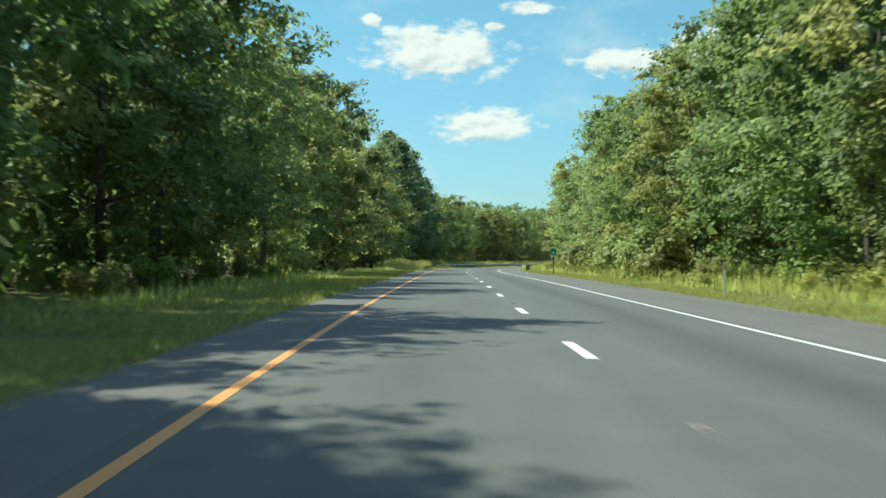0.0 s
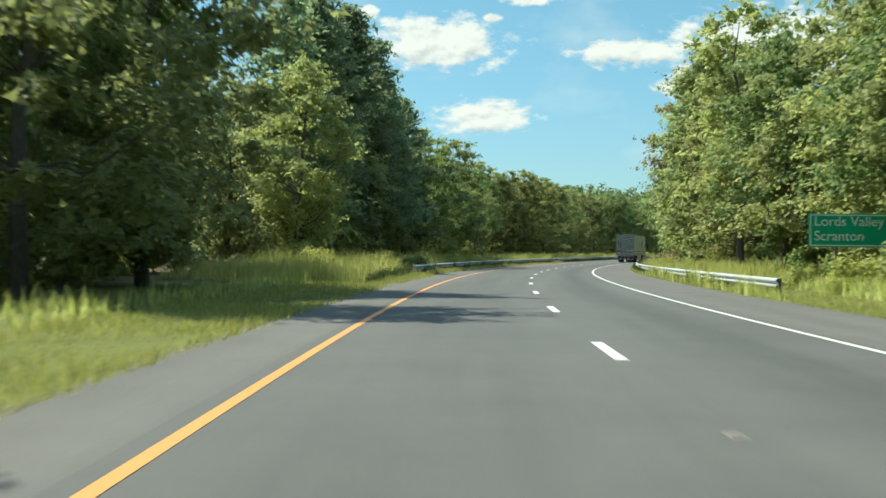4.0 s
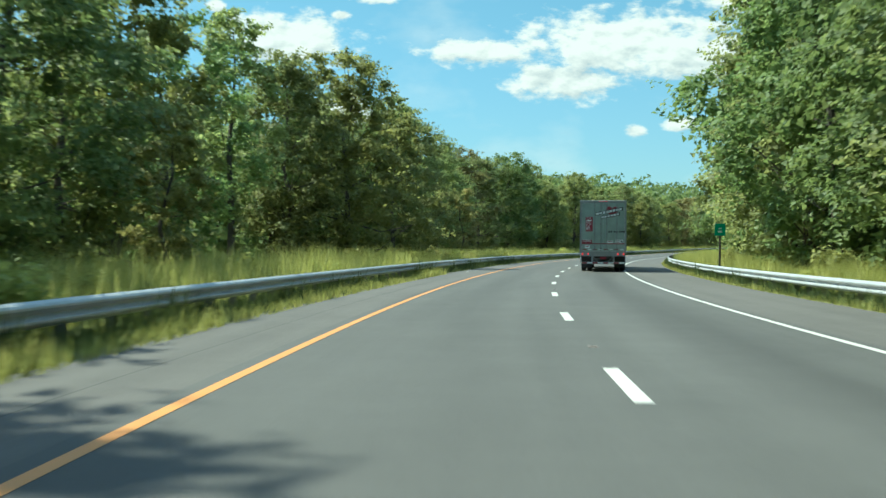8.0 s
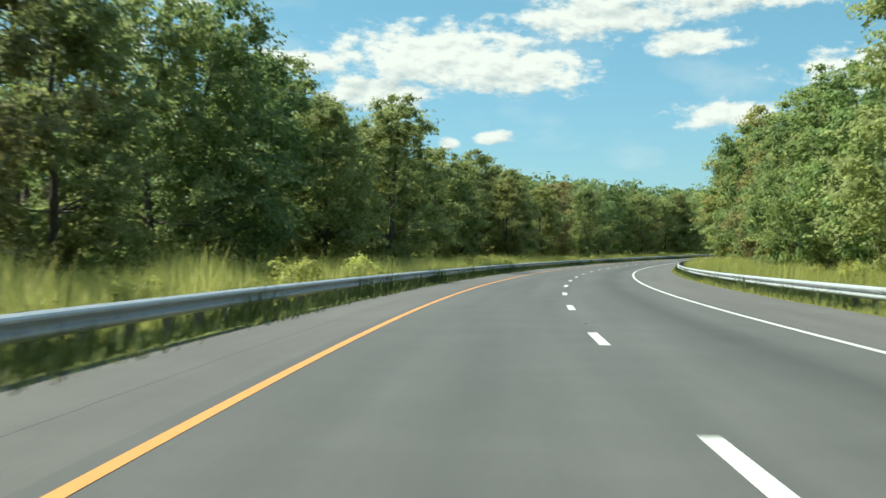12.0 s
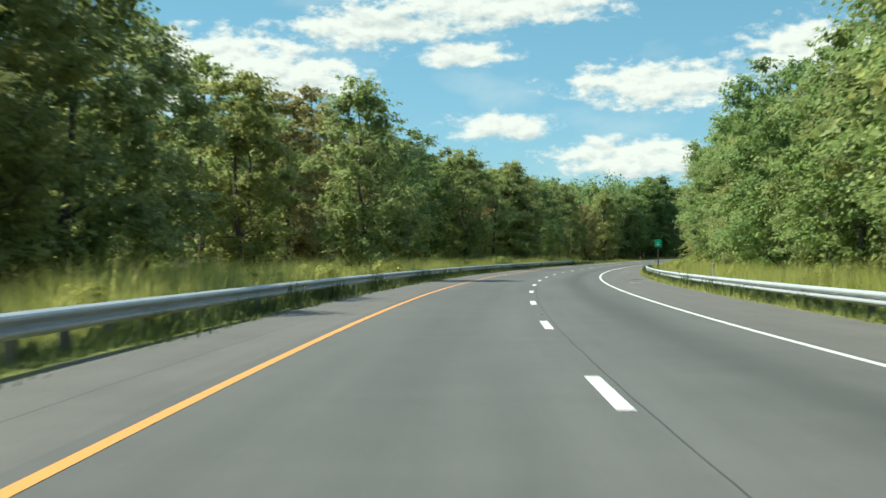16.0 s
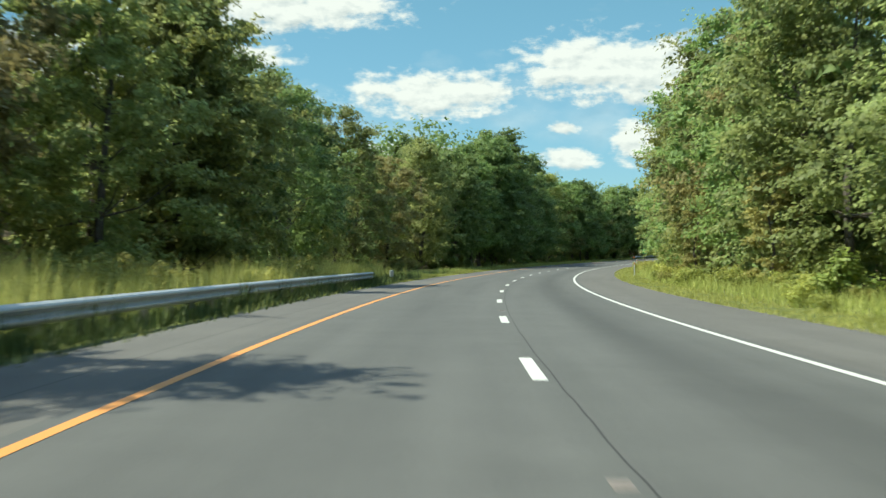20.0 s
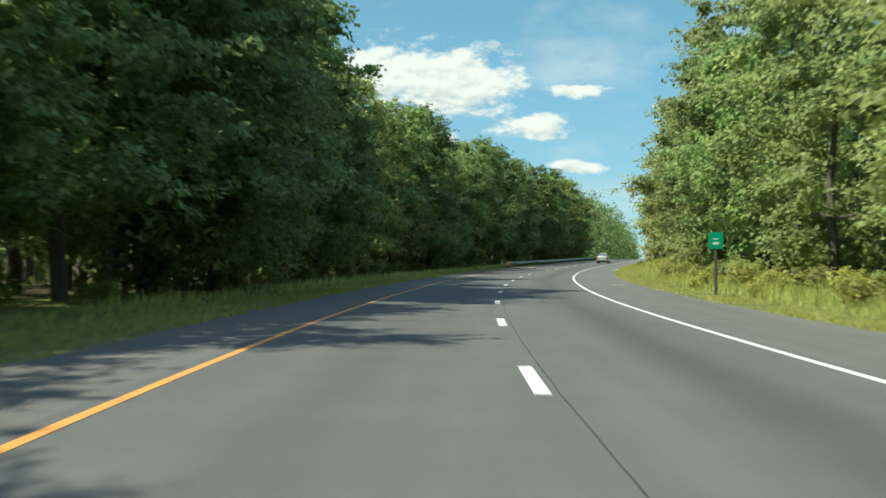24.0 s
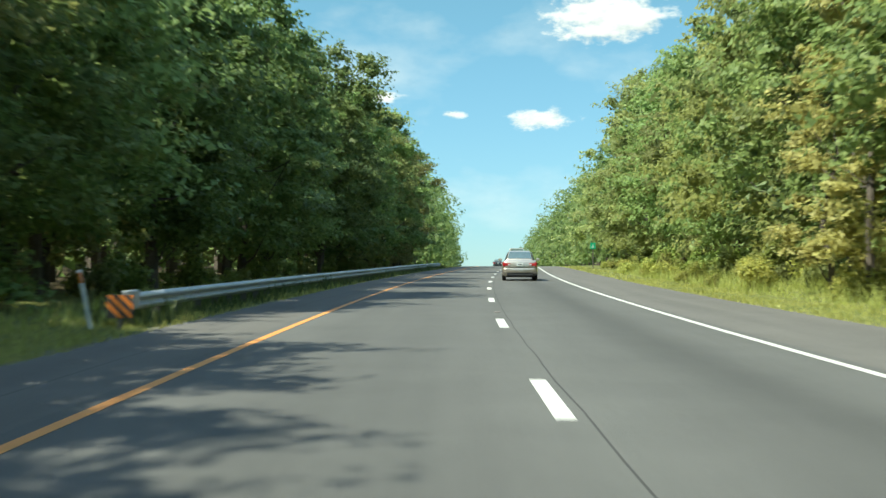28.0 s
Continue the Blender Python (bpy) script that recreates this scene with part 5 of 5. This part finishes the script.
def trailer(m):
    tr = empty("semi_trailer", m, label="long white box trailer with red stripe and weathered rear doors", category="trailer")
    W, LEN, Z0, Z1 = 1.30, 16.15, 1.18, 4.02
    part("core", boxes((-W + 0.03, W - 0.03, 0.10, LEN - 0.02, Z0, Z1 - 0.03)), TRAILER_W, tr)
    side = part("side_panel", boxes((-0.012, 0.012, 0.006, 1.218, Z0 + 0.12, Z1 - 0.14), bevel=0.003), TRAILER_W, tr)
    first = True
    for sx in (-1, 1):
        for k in range(13):
            mm = Matrix.Translation((sx * (W - 0.012), 0.17 + k * 1.224, 0))
            if first:
                side.matrix_basis, first = mm, False
            else:
                again(side, tr, mm)
        part("top_rail", boxes((min(sx * (W - 0.02), sx * (W + 0.012)), max(sx * (W - 0.02), sx * (W + 0.012)), 0.0, LEN, Z1 - 0.14, Z1), bevel=0.01), FRAME_GREY, tr)
        part("bottom_rail", boxes((min(sx * (W - 0.03), sx * (W + 0.012)), max(sx * (W - 0.03), sx * (W + 0.012)), 0.0, LEN, Z0 - 0.14, Z0 + 0.12), bevel=0.008), ZINC, tr)
        part("stripe", boxes((min(sx * (W + 0.001), sx * (W + 0.004)), max(sx * (W + 0.001), sx * (W + 0.004)), 0.17, LEN - 0.1, 1.575, 1.65)), RED, tr, "red vinyl stripe")
        for k in range(12):
            y = 0.25 + k * 1.35 + 0.22 * (k % 2)
            part("reflective_tape", boxes((min(sx * (W + 0.013), sx * (W + 0.016)), max(sx * (W + 0.013), sx * (W + 0.016)), y, y + 0.2, 1.22, 1.28)), RED, tr)
        part("skirt", boxes((min(sx * 1.20, sx * 1.23), max(sx * 1.20, sx * 1.23), 5.6, 11.2, 0.42, 1.05), bevel=0.008), TRAILER_W, tr, "white side skirt panel")
        # emblem: a heart crossed by slanting bars
        part("emblem_heart", flat(heart(11.9, 2.75, 0.62), sx * (W + 0.006), "x"), RED, tr)
        for z, w, y in ((2.72, 2.1, 10.9), (2.36, 1.5, 11.25)):
            part("emblem_bar", flat(slab(y, z - 0.3 if sx > 0 else z + 0.32, w, 0.24, 0.3 if sx > 0 else -0.3), sx * (W + 0.010), "x"), DARK, tr)
        for y in (3.05, 4.35):
            wheel(tr, sx * 1.12, y, 0.5, 0.5, 0.27, sx)
            wheel(tr, sx * 0.80, y, 0.5, 0.5, 0.25, sx)
        part("mud_flap", boxes((min(sx * 0.66, sx * 1.26), max(sx * 0.66, sx * 1.26), 2.36, 2.375, 0.2, 0.95)), PLASTIC, tr)
    part("roof", boxes((-W + 0.02, W - 0.02, 0.0, LEN, Z1 - 0.03, Z1 + 0.015), bevel=0.01), TRAILER_W, tr)
    for y in (3.05, 4.35):
        part("axle", tube(bmesh.new(), (-1.0, y, 0.5), (1.0, y, 0.5), 0.07), CHASSIS, tr)
    part("slider", boxes((-0.6, -0.45, 2.0, 6.2, 0.75, 1.05), (0.45, 0.6, 2.0, 6.2, 0.75, 1.05), (-0.6, 0.6, 2.2, 2.35, 0.75, 0.95), (-0.6, 0.6, 5.0, 5.15, 0.75, 0.95)), CHASSIS, tr)
    for sx in (-0.75, 0.75):
        part("landing_leg", boxes((sx - 0.07, sx + 0.07, 13.0 - 0.9, 13.14 - 0.9, 0.3, 1.05), (sx - 0.13, sx + 0.13, 12.05, 12.3, 0.27, 0.31), bevel=0.006), FRAME_GREY, tr)
    # rear
    part("rear_frame", boxes((-W, -W + 0.10, -0.02, 0.12, Z0 - 0.14, Z1), (W - 0.10, W, -0.02, 0.12, Z0 - 0.14, Z1), (-W + 0.1, W - 0.1, -0.02, 0.12, Z1 - 0.14, Z1), (-W + 0.1, W - 0.1, -0.02, 0.12, Z0 - 0.30, Z0 - 0.02)), FRAME_GREY, tr)
    for sx in (-1, 1):
        x0, x1 = (-W + 0.11, -0.006) if sx < 0 else (0.006, W - 0.11)
        door = part("door", boxes((x0, x1, 0.0, 0.05, Z0, Z1 - 0.15), bevel=0.006), DOOR_GREY, tr)
        for x in ((x0 + 0.72, x1 - 0.12) if sx < 0 else (x0 + 0.20, x1 - 0.42)):
            part("lock_rod", tube(bmesh.new(), (x, -0.035, Z0 + 0.02), (x, -0.035, Z1 - 0.17), 0.018), FRAME_GREY, door)
            for z in (Z0 + 0.1, Z0 + 0.95, Z0 + 1.5, Z1 - 0.35):
                part("rod_bracket", boxes((x - 0.05, x + 0.05, -0.05, 0.001, z, z + 0.09), bevel=0.006), FRAME_GREY, door)
        for z in (1.5, 2.3, 3.1, 3.8):
            part("hinge", boxes((min(sx * (W - 0.14), sx * (W - 0.02)), max(sx * (W - 0.14), sx * (W - 0.02)), -0.035, -0.02, z, z + 0.08)), FRAME_GREY, door)
        part("stripe", boxes((x0, x1, -0.004, -0.001, 1.56, 1.62)), RED, door)
        for k in range(4):
            a = x0 + 0.05 + k * (x1 - x0) / 4
            part("reflective_tape", boxes((a, a + 0.2, -0.004, -0.001, 1.24, 1.30)), RED if k % 2 == 0 else SIGN_W, door)
        for k in (0.10, 0.42):
            part("tail_lamp", tube(bmesh.new(), (sx * (W - 0.05 - k), -0.045, 1.01), (sx * (W - 0.05 - k), -0.02, 1.01), 0.05, seg=14), LAMP_RED, tr, "lit red round tail lamp")
        part("guard_strut", boxes((min(sx * 0.55, sx * 0.65), max(sx * 0.55, sx * 0.65), 0.02, 0.12, 0.5, 0.9), bevel=0.006), FRAME_GREY, tr)
        part("guard_brace", tube(bmesh.new(), (sx * 0.62, 0.3, 0.92), (sx * 0.28, 0.1, 0.58), 0.035), FRAME_GREY, tr)
        part("corner_hoop", bent_tube([(sx * 1.24, 0.02, 0.95), (sx * 1.27, -0.05, 0.75), (sx * 1.27, -0.05, 0.55), (sx * 1.18, 0.0, 0.5)], 0.025), ZINC, tr)
    for x in (-0.18, 0, 0.18):
        part("marker_lamp", boxes((x - 0.03, x + 0.03, -0.04, -0.02, Z1 - 0.065, Z1 - 0.035), bevel=0.008), LAMP_RED, tr)
    guard = part("guard_bar", boxes((-1.2, 1.2, -0.02, 0.08, 0.45, 0.57), bevel=0.01), FRAME_GREY, tr)
    for k in range(8):
        part("reflective_tape", boxes((-1.18 + k * 0.297, -1.18 + k * 0.297 + 0.29, -0.025, -0.021, 0.475, 0.545)), (RED, SIGN_W)[k % 2], guard)
    plate = part("number_plate", boxes((-0.16, 0.16, -0.02, 0.02, 0.72, 0.86)), RED, tr)
    # printed things on the doors
    part("emblem_heart", flat(heart(0.52, 3.42, 0.36), -0.004, "y"), RED, tr)
    for a, z, w, h in ((-0.42, 3.16, 1.52, 0.20), (-0.12, 2.98, 1.06, 0.17)):
        part("emblem_bar", flat(slab(a, z, w, h, 0.20), -0.008, "y"), DARK, tr)
        blocks = int(w / 0.17)
        for k in range(blocks):
            step = (w - 0.06) / blocks
            x = 0.03 + k * step
            part("emblem_block", flat(slab(a + x, z + 0.035 + 0.20 * x, step - 0.035, h - 0.075, 0.20), -0.012, "y"), SIGN_W, tr)
    poster = part("poster", boxes((-0.98, -0.58, -0.006, -0.001, 2.28, 3.10)), RED, tr, "dark red poster with white words")
    face = Matrix.Rotation(radians(90), 4, "X")
    for text, z, size in (("OUR", 2.955, 0.13), ("EARN", 2.735, 0.115), ("UP TO", 2.635, 0.105), ("52¢", 2.515, 0.135), ("PER", 2.41, 0.13), ("MILE", 2.31, 0.13)):
        lettering(text, size, SIGN_W, poster, Matrix.Translation((-0.95, -0.009, z)) @ face)
    part("word_bar", boxes((-0.94, -0.64, -0.009, -0.0065, 2.87, 2.925)), SIGN_W, poster)
    number = part("number_panel", boxes((-1.18, -0.62, -0.006, -0.001, 1.62, 1.80)), RED, tr)
    lettering("17573", 0.19, SIGN_W, number, Matrix.Translation((-1.16, -0.009, 1.645)) @ face)
    for x in (0.30, 0.42, 0.60, 0.72, 0.90, 1.02, 1.12):
        part("word_bar", boxes((x, x + 0.085, -0.006, -0.001, 2.22, 2.31)), DARK, tr)
    for x0, x1, z0, z1 in ((0.22, 0.55, 1.63, 1.76), (0.70, 1.12, 1.62, 1.82), (-1.02, -0.74, 1.34, 1.50)):
        stick = part("sticker", boxes((x0, x1, -0.006, -0.001, z0, z1)), SIGN_W, tr)
        if x0 == 0.70:
            lettering("WIDE", 0.115, DARK, stick, Matrix.Translation((x0 + 0.02, -0.009, z0 + 0.085)) @ face)
            part("figure", boxes((x1 - 0.13, x1 - 0.07, -0.009, -0.0065, z0 + 0.07, z1 - 0.05), (x1 - 0.07, x1 - 0.03, -0.009, -0.0065, z0 + 0.03, z1 - 0.09)), DARK, stick)
            part("word_bar", boxes((x0 + 0.03, x1 - 0.16, -0.009, -0.0065, z0 + 0.035, z0 + 0.055)), RED, stick)
        else:
            part("word_bar", boxes((x0 + 0.03, x1 - 0.05, -0.009, -0.0065, (z0 + z1) / 2, (z0 + z1) / 2 + 0.04)), RED, stick)
    lettering("53'", 0.34, DARK, tr, Matrix.Translation((-W - 0.008, 15.6, 1.78)) @ Matrix.Rotation(radians(-90), 4, "Z") @ face)
    return tr


def tractor(m):
    tk = empty("tractor_truck", m, label="white sleeper-cab lorry tractor with grey lower fairings", category="truck")
    prof = [(16.75, 0.95), (16.75, 3.85), (17.3, 3.98), (18.3, 3.75), (18.9, 3.15), (19.15, 2.95), (19.7, 2.05), (19.72, 0.95)]
    part("cab", prism(prof, -1.15, 1.15), TRAILER_W, tk)
    hood = [ring(19.7, 1.02, 0.95, 2.02, 0.2), ring(20.3, 0.98, 0.90, 1.90, 0.25), ring(21.0, 0.92, 0.80, 1.70, 0.28), ring(21.35, 0.75, 0.75, 1.45, 0.28)]
    part("hood", loft(hood), TRAILER_W, tk, smooth=True)
    part("bumper", loft([ring(21.0, 1.15, 0.38, 0.80, 0.1), ring(21.4, 1.1, 0.40, 0.78, 0.12), ring(21.55, 0.8, 0.42, 0.75, 0.12)]), GREY_GREEN, tk, smooth=True)
    part("windscreen", prism([(19.17, 2.90), (19.66, 2.10), (19.70, 2.10), (19.21, 2.92)], -1.0, 1.0), GLASS, tk)
    part("roof_fairing", loft([ring(16.8, 1.1, 3.6, 4.05, 0.12), ring(17.6, 1.05, 3.6, 4.02, 0.15), ring(18.6, 0.9, 3.4, 3.68, 0.12)]), TRAILER_W, tk, smooth=True)
    for sx in (-1, 1):
        X = lambda a, b: (min(sx * a, sx * b), max(sx * a, sx * b))
        part("fairing", boxes((*X(1.10, 1.25), 16.0, 18.1, 0.42, 1.05), bevel=0.04), GREY_GREEN, tk, "grey lower side fairing")
        part("fairing", boxes((*X(1.10, 1.24), 18.12, 19.15, 0.42, 1.05), bevel=0.04), GREY_GREEN, tk, "grey lower side fairing")
        part("step", boxes((*X(1.12, 1.34), 18.35, 18.95, 0.42, 0.46), (*X(1.14, 1.30), 18.4, 18.9, 0.80, 0.83), bevel=0.008), ALLOY, tk)
        part("side_window", boxes((*X(1.145, 1.158), 18.25, 19.0, 2.10, 2.78), bevel=0.005), GLASS, tk)
        part("sleeper_window", boxes((*X(1.145, 1.158), 17.15, 17.62, 2.05, 2.75), bevel=0.005), GLASS, tk)
        part("stripe", boxes((*X(1.151, 1.154), 16.78, 19.1, 1.62, 1.76)), RED, tk, "red vinyl stripe")
        part("door_seam", boxes((*X(1.150, 1.1525), 18.15, 18.165, 1.0, 2.95)), CHASSIS, tk)
        part("door_handle", boxes((*X(1.15, 1.18), 18.3, 18.45, 1.85, 1.89), bevel=0.006), ALLOY, tk)
        part("mirror", boxes((*X(1.34, 1.54), 19.35, 19.47, 1.95, 2.75), bevel=0.03), PLASTIC, tk)
        part("mirror_arm", bent_tube([(sx * 1.12, 19.2, 2.82), (sx * 1.42, 19.38, 2.82), (sx * 1.44, 19.4, 2.7)], 0.02), PLASTIC, tk)
        part("wheel_arch", lathe([(-0.16, 0.60), (-0.16, 0.66), (0.16, 0.66), (0.16, 0.60)], 20), TRAILER_W, tk).matrix_basis = Matrix.Translation((sx * 1.02, 19.95, 0.62))
        part("head_lamp", boxes((*X(0.70, 1.0), 20.95, 21.25, 1.0, 1.3), bevel=0.05), CLEAR, tk)
        part("chassis_rail", boxes((*X(0.40, 0.48), 13.0, 20.8, 0.72, 0.98)), CHASSIS, tk)
        wheel(tk, sx * 1.08, 19.95, 0.51, 0.51, 0.29, sx)
        for y in (13.75, 15.05):
            wheel(tk, sx * 1.12, y, 0.5, 0.5, 0.27, sx)
            wheel(tk, sx * 0.80, y, 0.5, 0.5, 0.25, sx)
        part("mud_flap", boxes((*X(0.66, 1.24), 13.0, 13.015, 0.2, 0.95)), PLASTIC, tk)
        part("antenna", tube(bmesh.new(), (sx * 1.45, 19.4, 2.75), (sx * 1.45, 19.4, 3.9), 0.006, seg=5), PLASTIC, tk)
    part("fifth_wheel", boxes((-0.45, 0.45, 13.9, 14.9, 0.98, 1.04), bevel=0.02), CHASSIS, tk)
    return tk


T_S = 308.6
trailer(stand(T_S, 2.27, 0.0, -0.5))
tractor(stand(T_S, 2.27, 0.0, -0.5))


def far_lorry(m):
    v = empty("box_truck", m, label="distant white box lorry on the outer lane", category="truck")
    part("body", boxes((-1.28, 1.28, 0, 9.0, 1.1, 4.0), bevel=0.02), TRAILER_W, v)
    for sx in (-1, 1):
        part("door", boxes((min(sx * 0.01, sx * 1.2), max(sx * 0.01, sx * 1.2), -0.03, 0.0, 1.2, 3.9), bevel=0.01), DOOR_GREY, v)
        part("tail_lamp", boxes((min(sx * 1.0, sx * 1.2), max(sx * 1.0, sx * 1.2), -0.02, 0.02, 0.95, 1.05)), LAMP_RED, v)
        for y in (1.8, 8.9):
            wheel(v, sx * 1.1, y, 0.5, 0.5, 0.27, sx)
    part("cab", boxes((-1.15, 1.15, 9.2, 11.0, 0.7, 2.8), bevel=0.1), TRAILER_W, v)
    part("bumper", boxes((-1.2, 1.2, 0.02, 0.12, 0.45, 0.6), bevel=0.01), FRAME_GREY, v)
    part("frame", boxes((-0.5, 0.5, 0.2, 10.5, 0.75, 1.1)), CHASSIS, v)


far_lorry(stand(1086, 3.0, 0.0))
DARK_PAINT = material("dark car paint", (0.03, 0.032, 0.035), 0.3, 0.3, second=(0.025, 0.027, 0.03), scale=2, coat=0.7)
sedan(stand(1066, -1.0, 0.004), "distant dark saloon car on the inner lane", DARK_PAINT)


# ---------------------------------------------------------------- litter
def litter(s, u, w, l, h, mat, label, seed):
    """A crumpled flat scrap."""
    rng = np.random.default_rng(seed)
    ob = empty("litter", stand(s, u, bank(s, u), seed * 40.0, tilt=False), label=label, category="litter")
    vs = [((i / 4 - 0.5) * w * rng.uniform(0.8, 1.1), (k / 3 - 0.5) * l * rng.uniform(0.8, 1.1), 0.004 + h * rng.uniform(0, 1)) for i in range(5) for k in range(4)]
    fs = [(i * 4 + k, i * 4 + k + 4, i * 4 + k + 5, i * 4 + k + 1) for i in range(4) for k in range(3)]
    scrap = part("scrap", (vs, [], fs), mat, ob)
    solid = scrap.modifiers.new("thickness", "SOLIDIFY")
    solid.thickness = 0.004


litter(545.1, 5.72, 0.9, 0.25, 0.06, TYRE, "black strip of shredded tyre on the shoulder", 1)
litter(835.2, 6.6, 0.35, 0.25, 0.12, SIGN_W, "crumpled white paper scrap at the grass edge", 2)
litter(305.7, -5.1, 0.16, 0.12, 0.06, SIGN_W, "crumpled white paper scrap on the shoulder", 3)
litter(125.9, 5.95, 0.12, 0.1, 0.06, SIGN_W, "crumpled white paper scrap on the shoulder", 4)
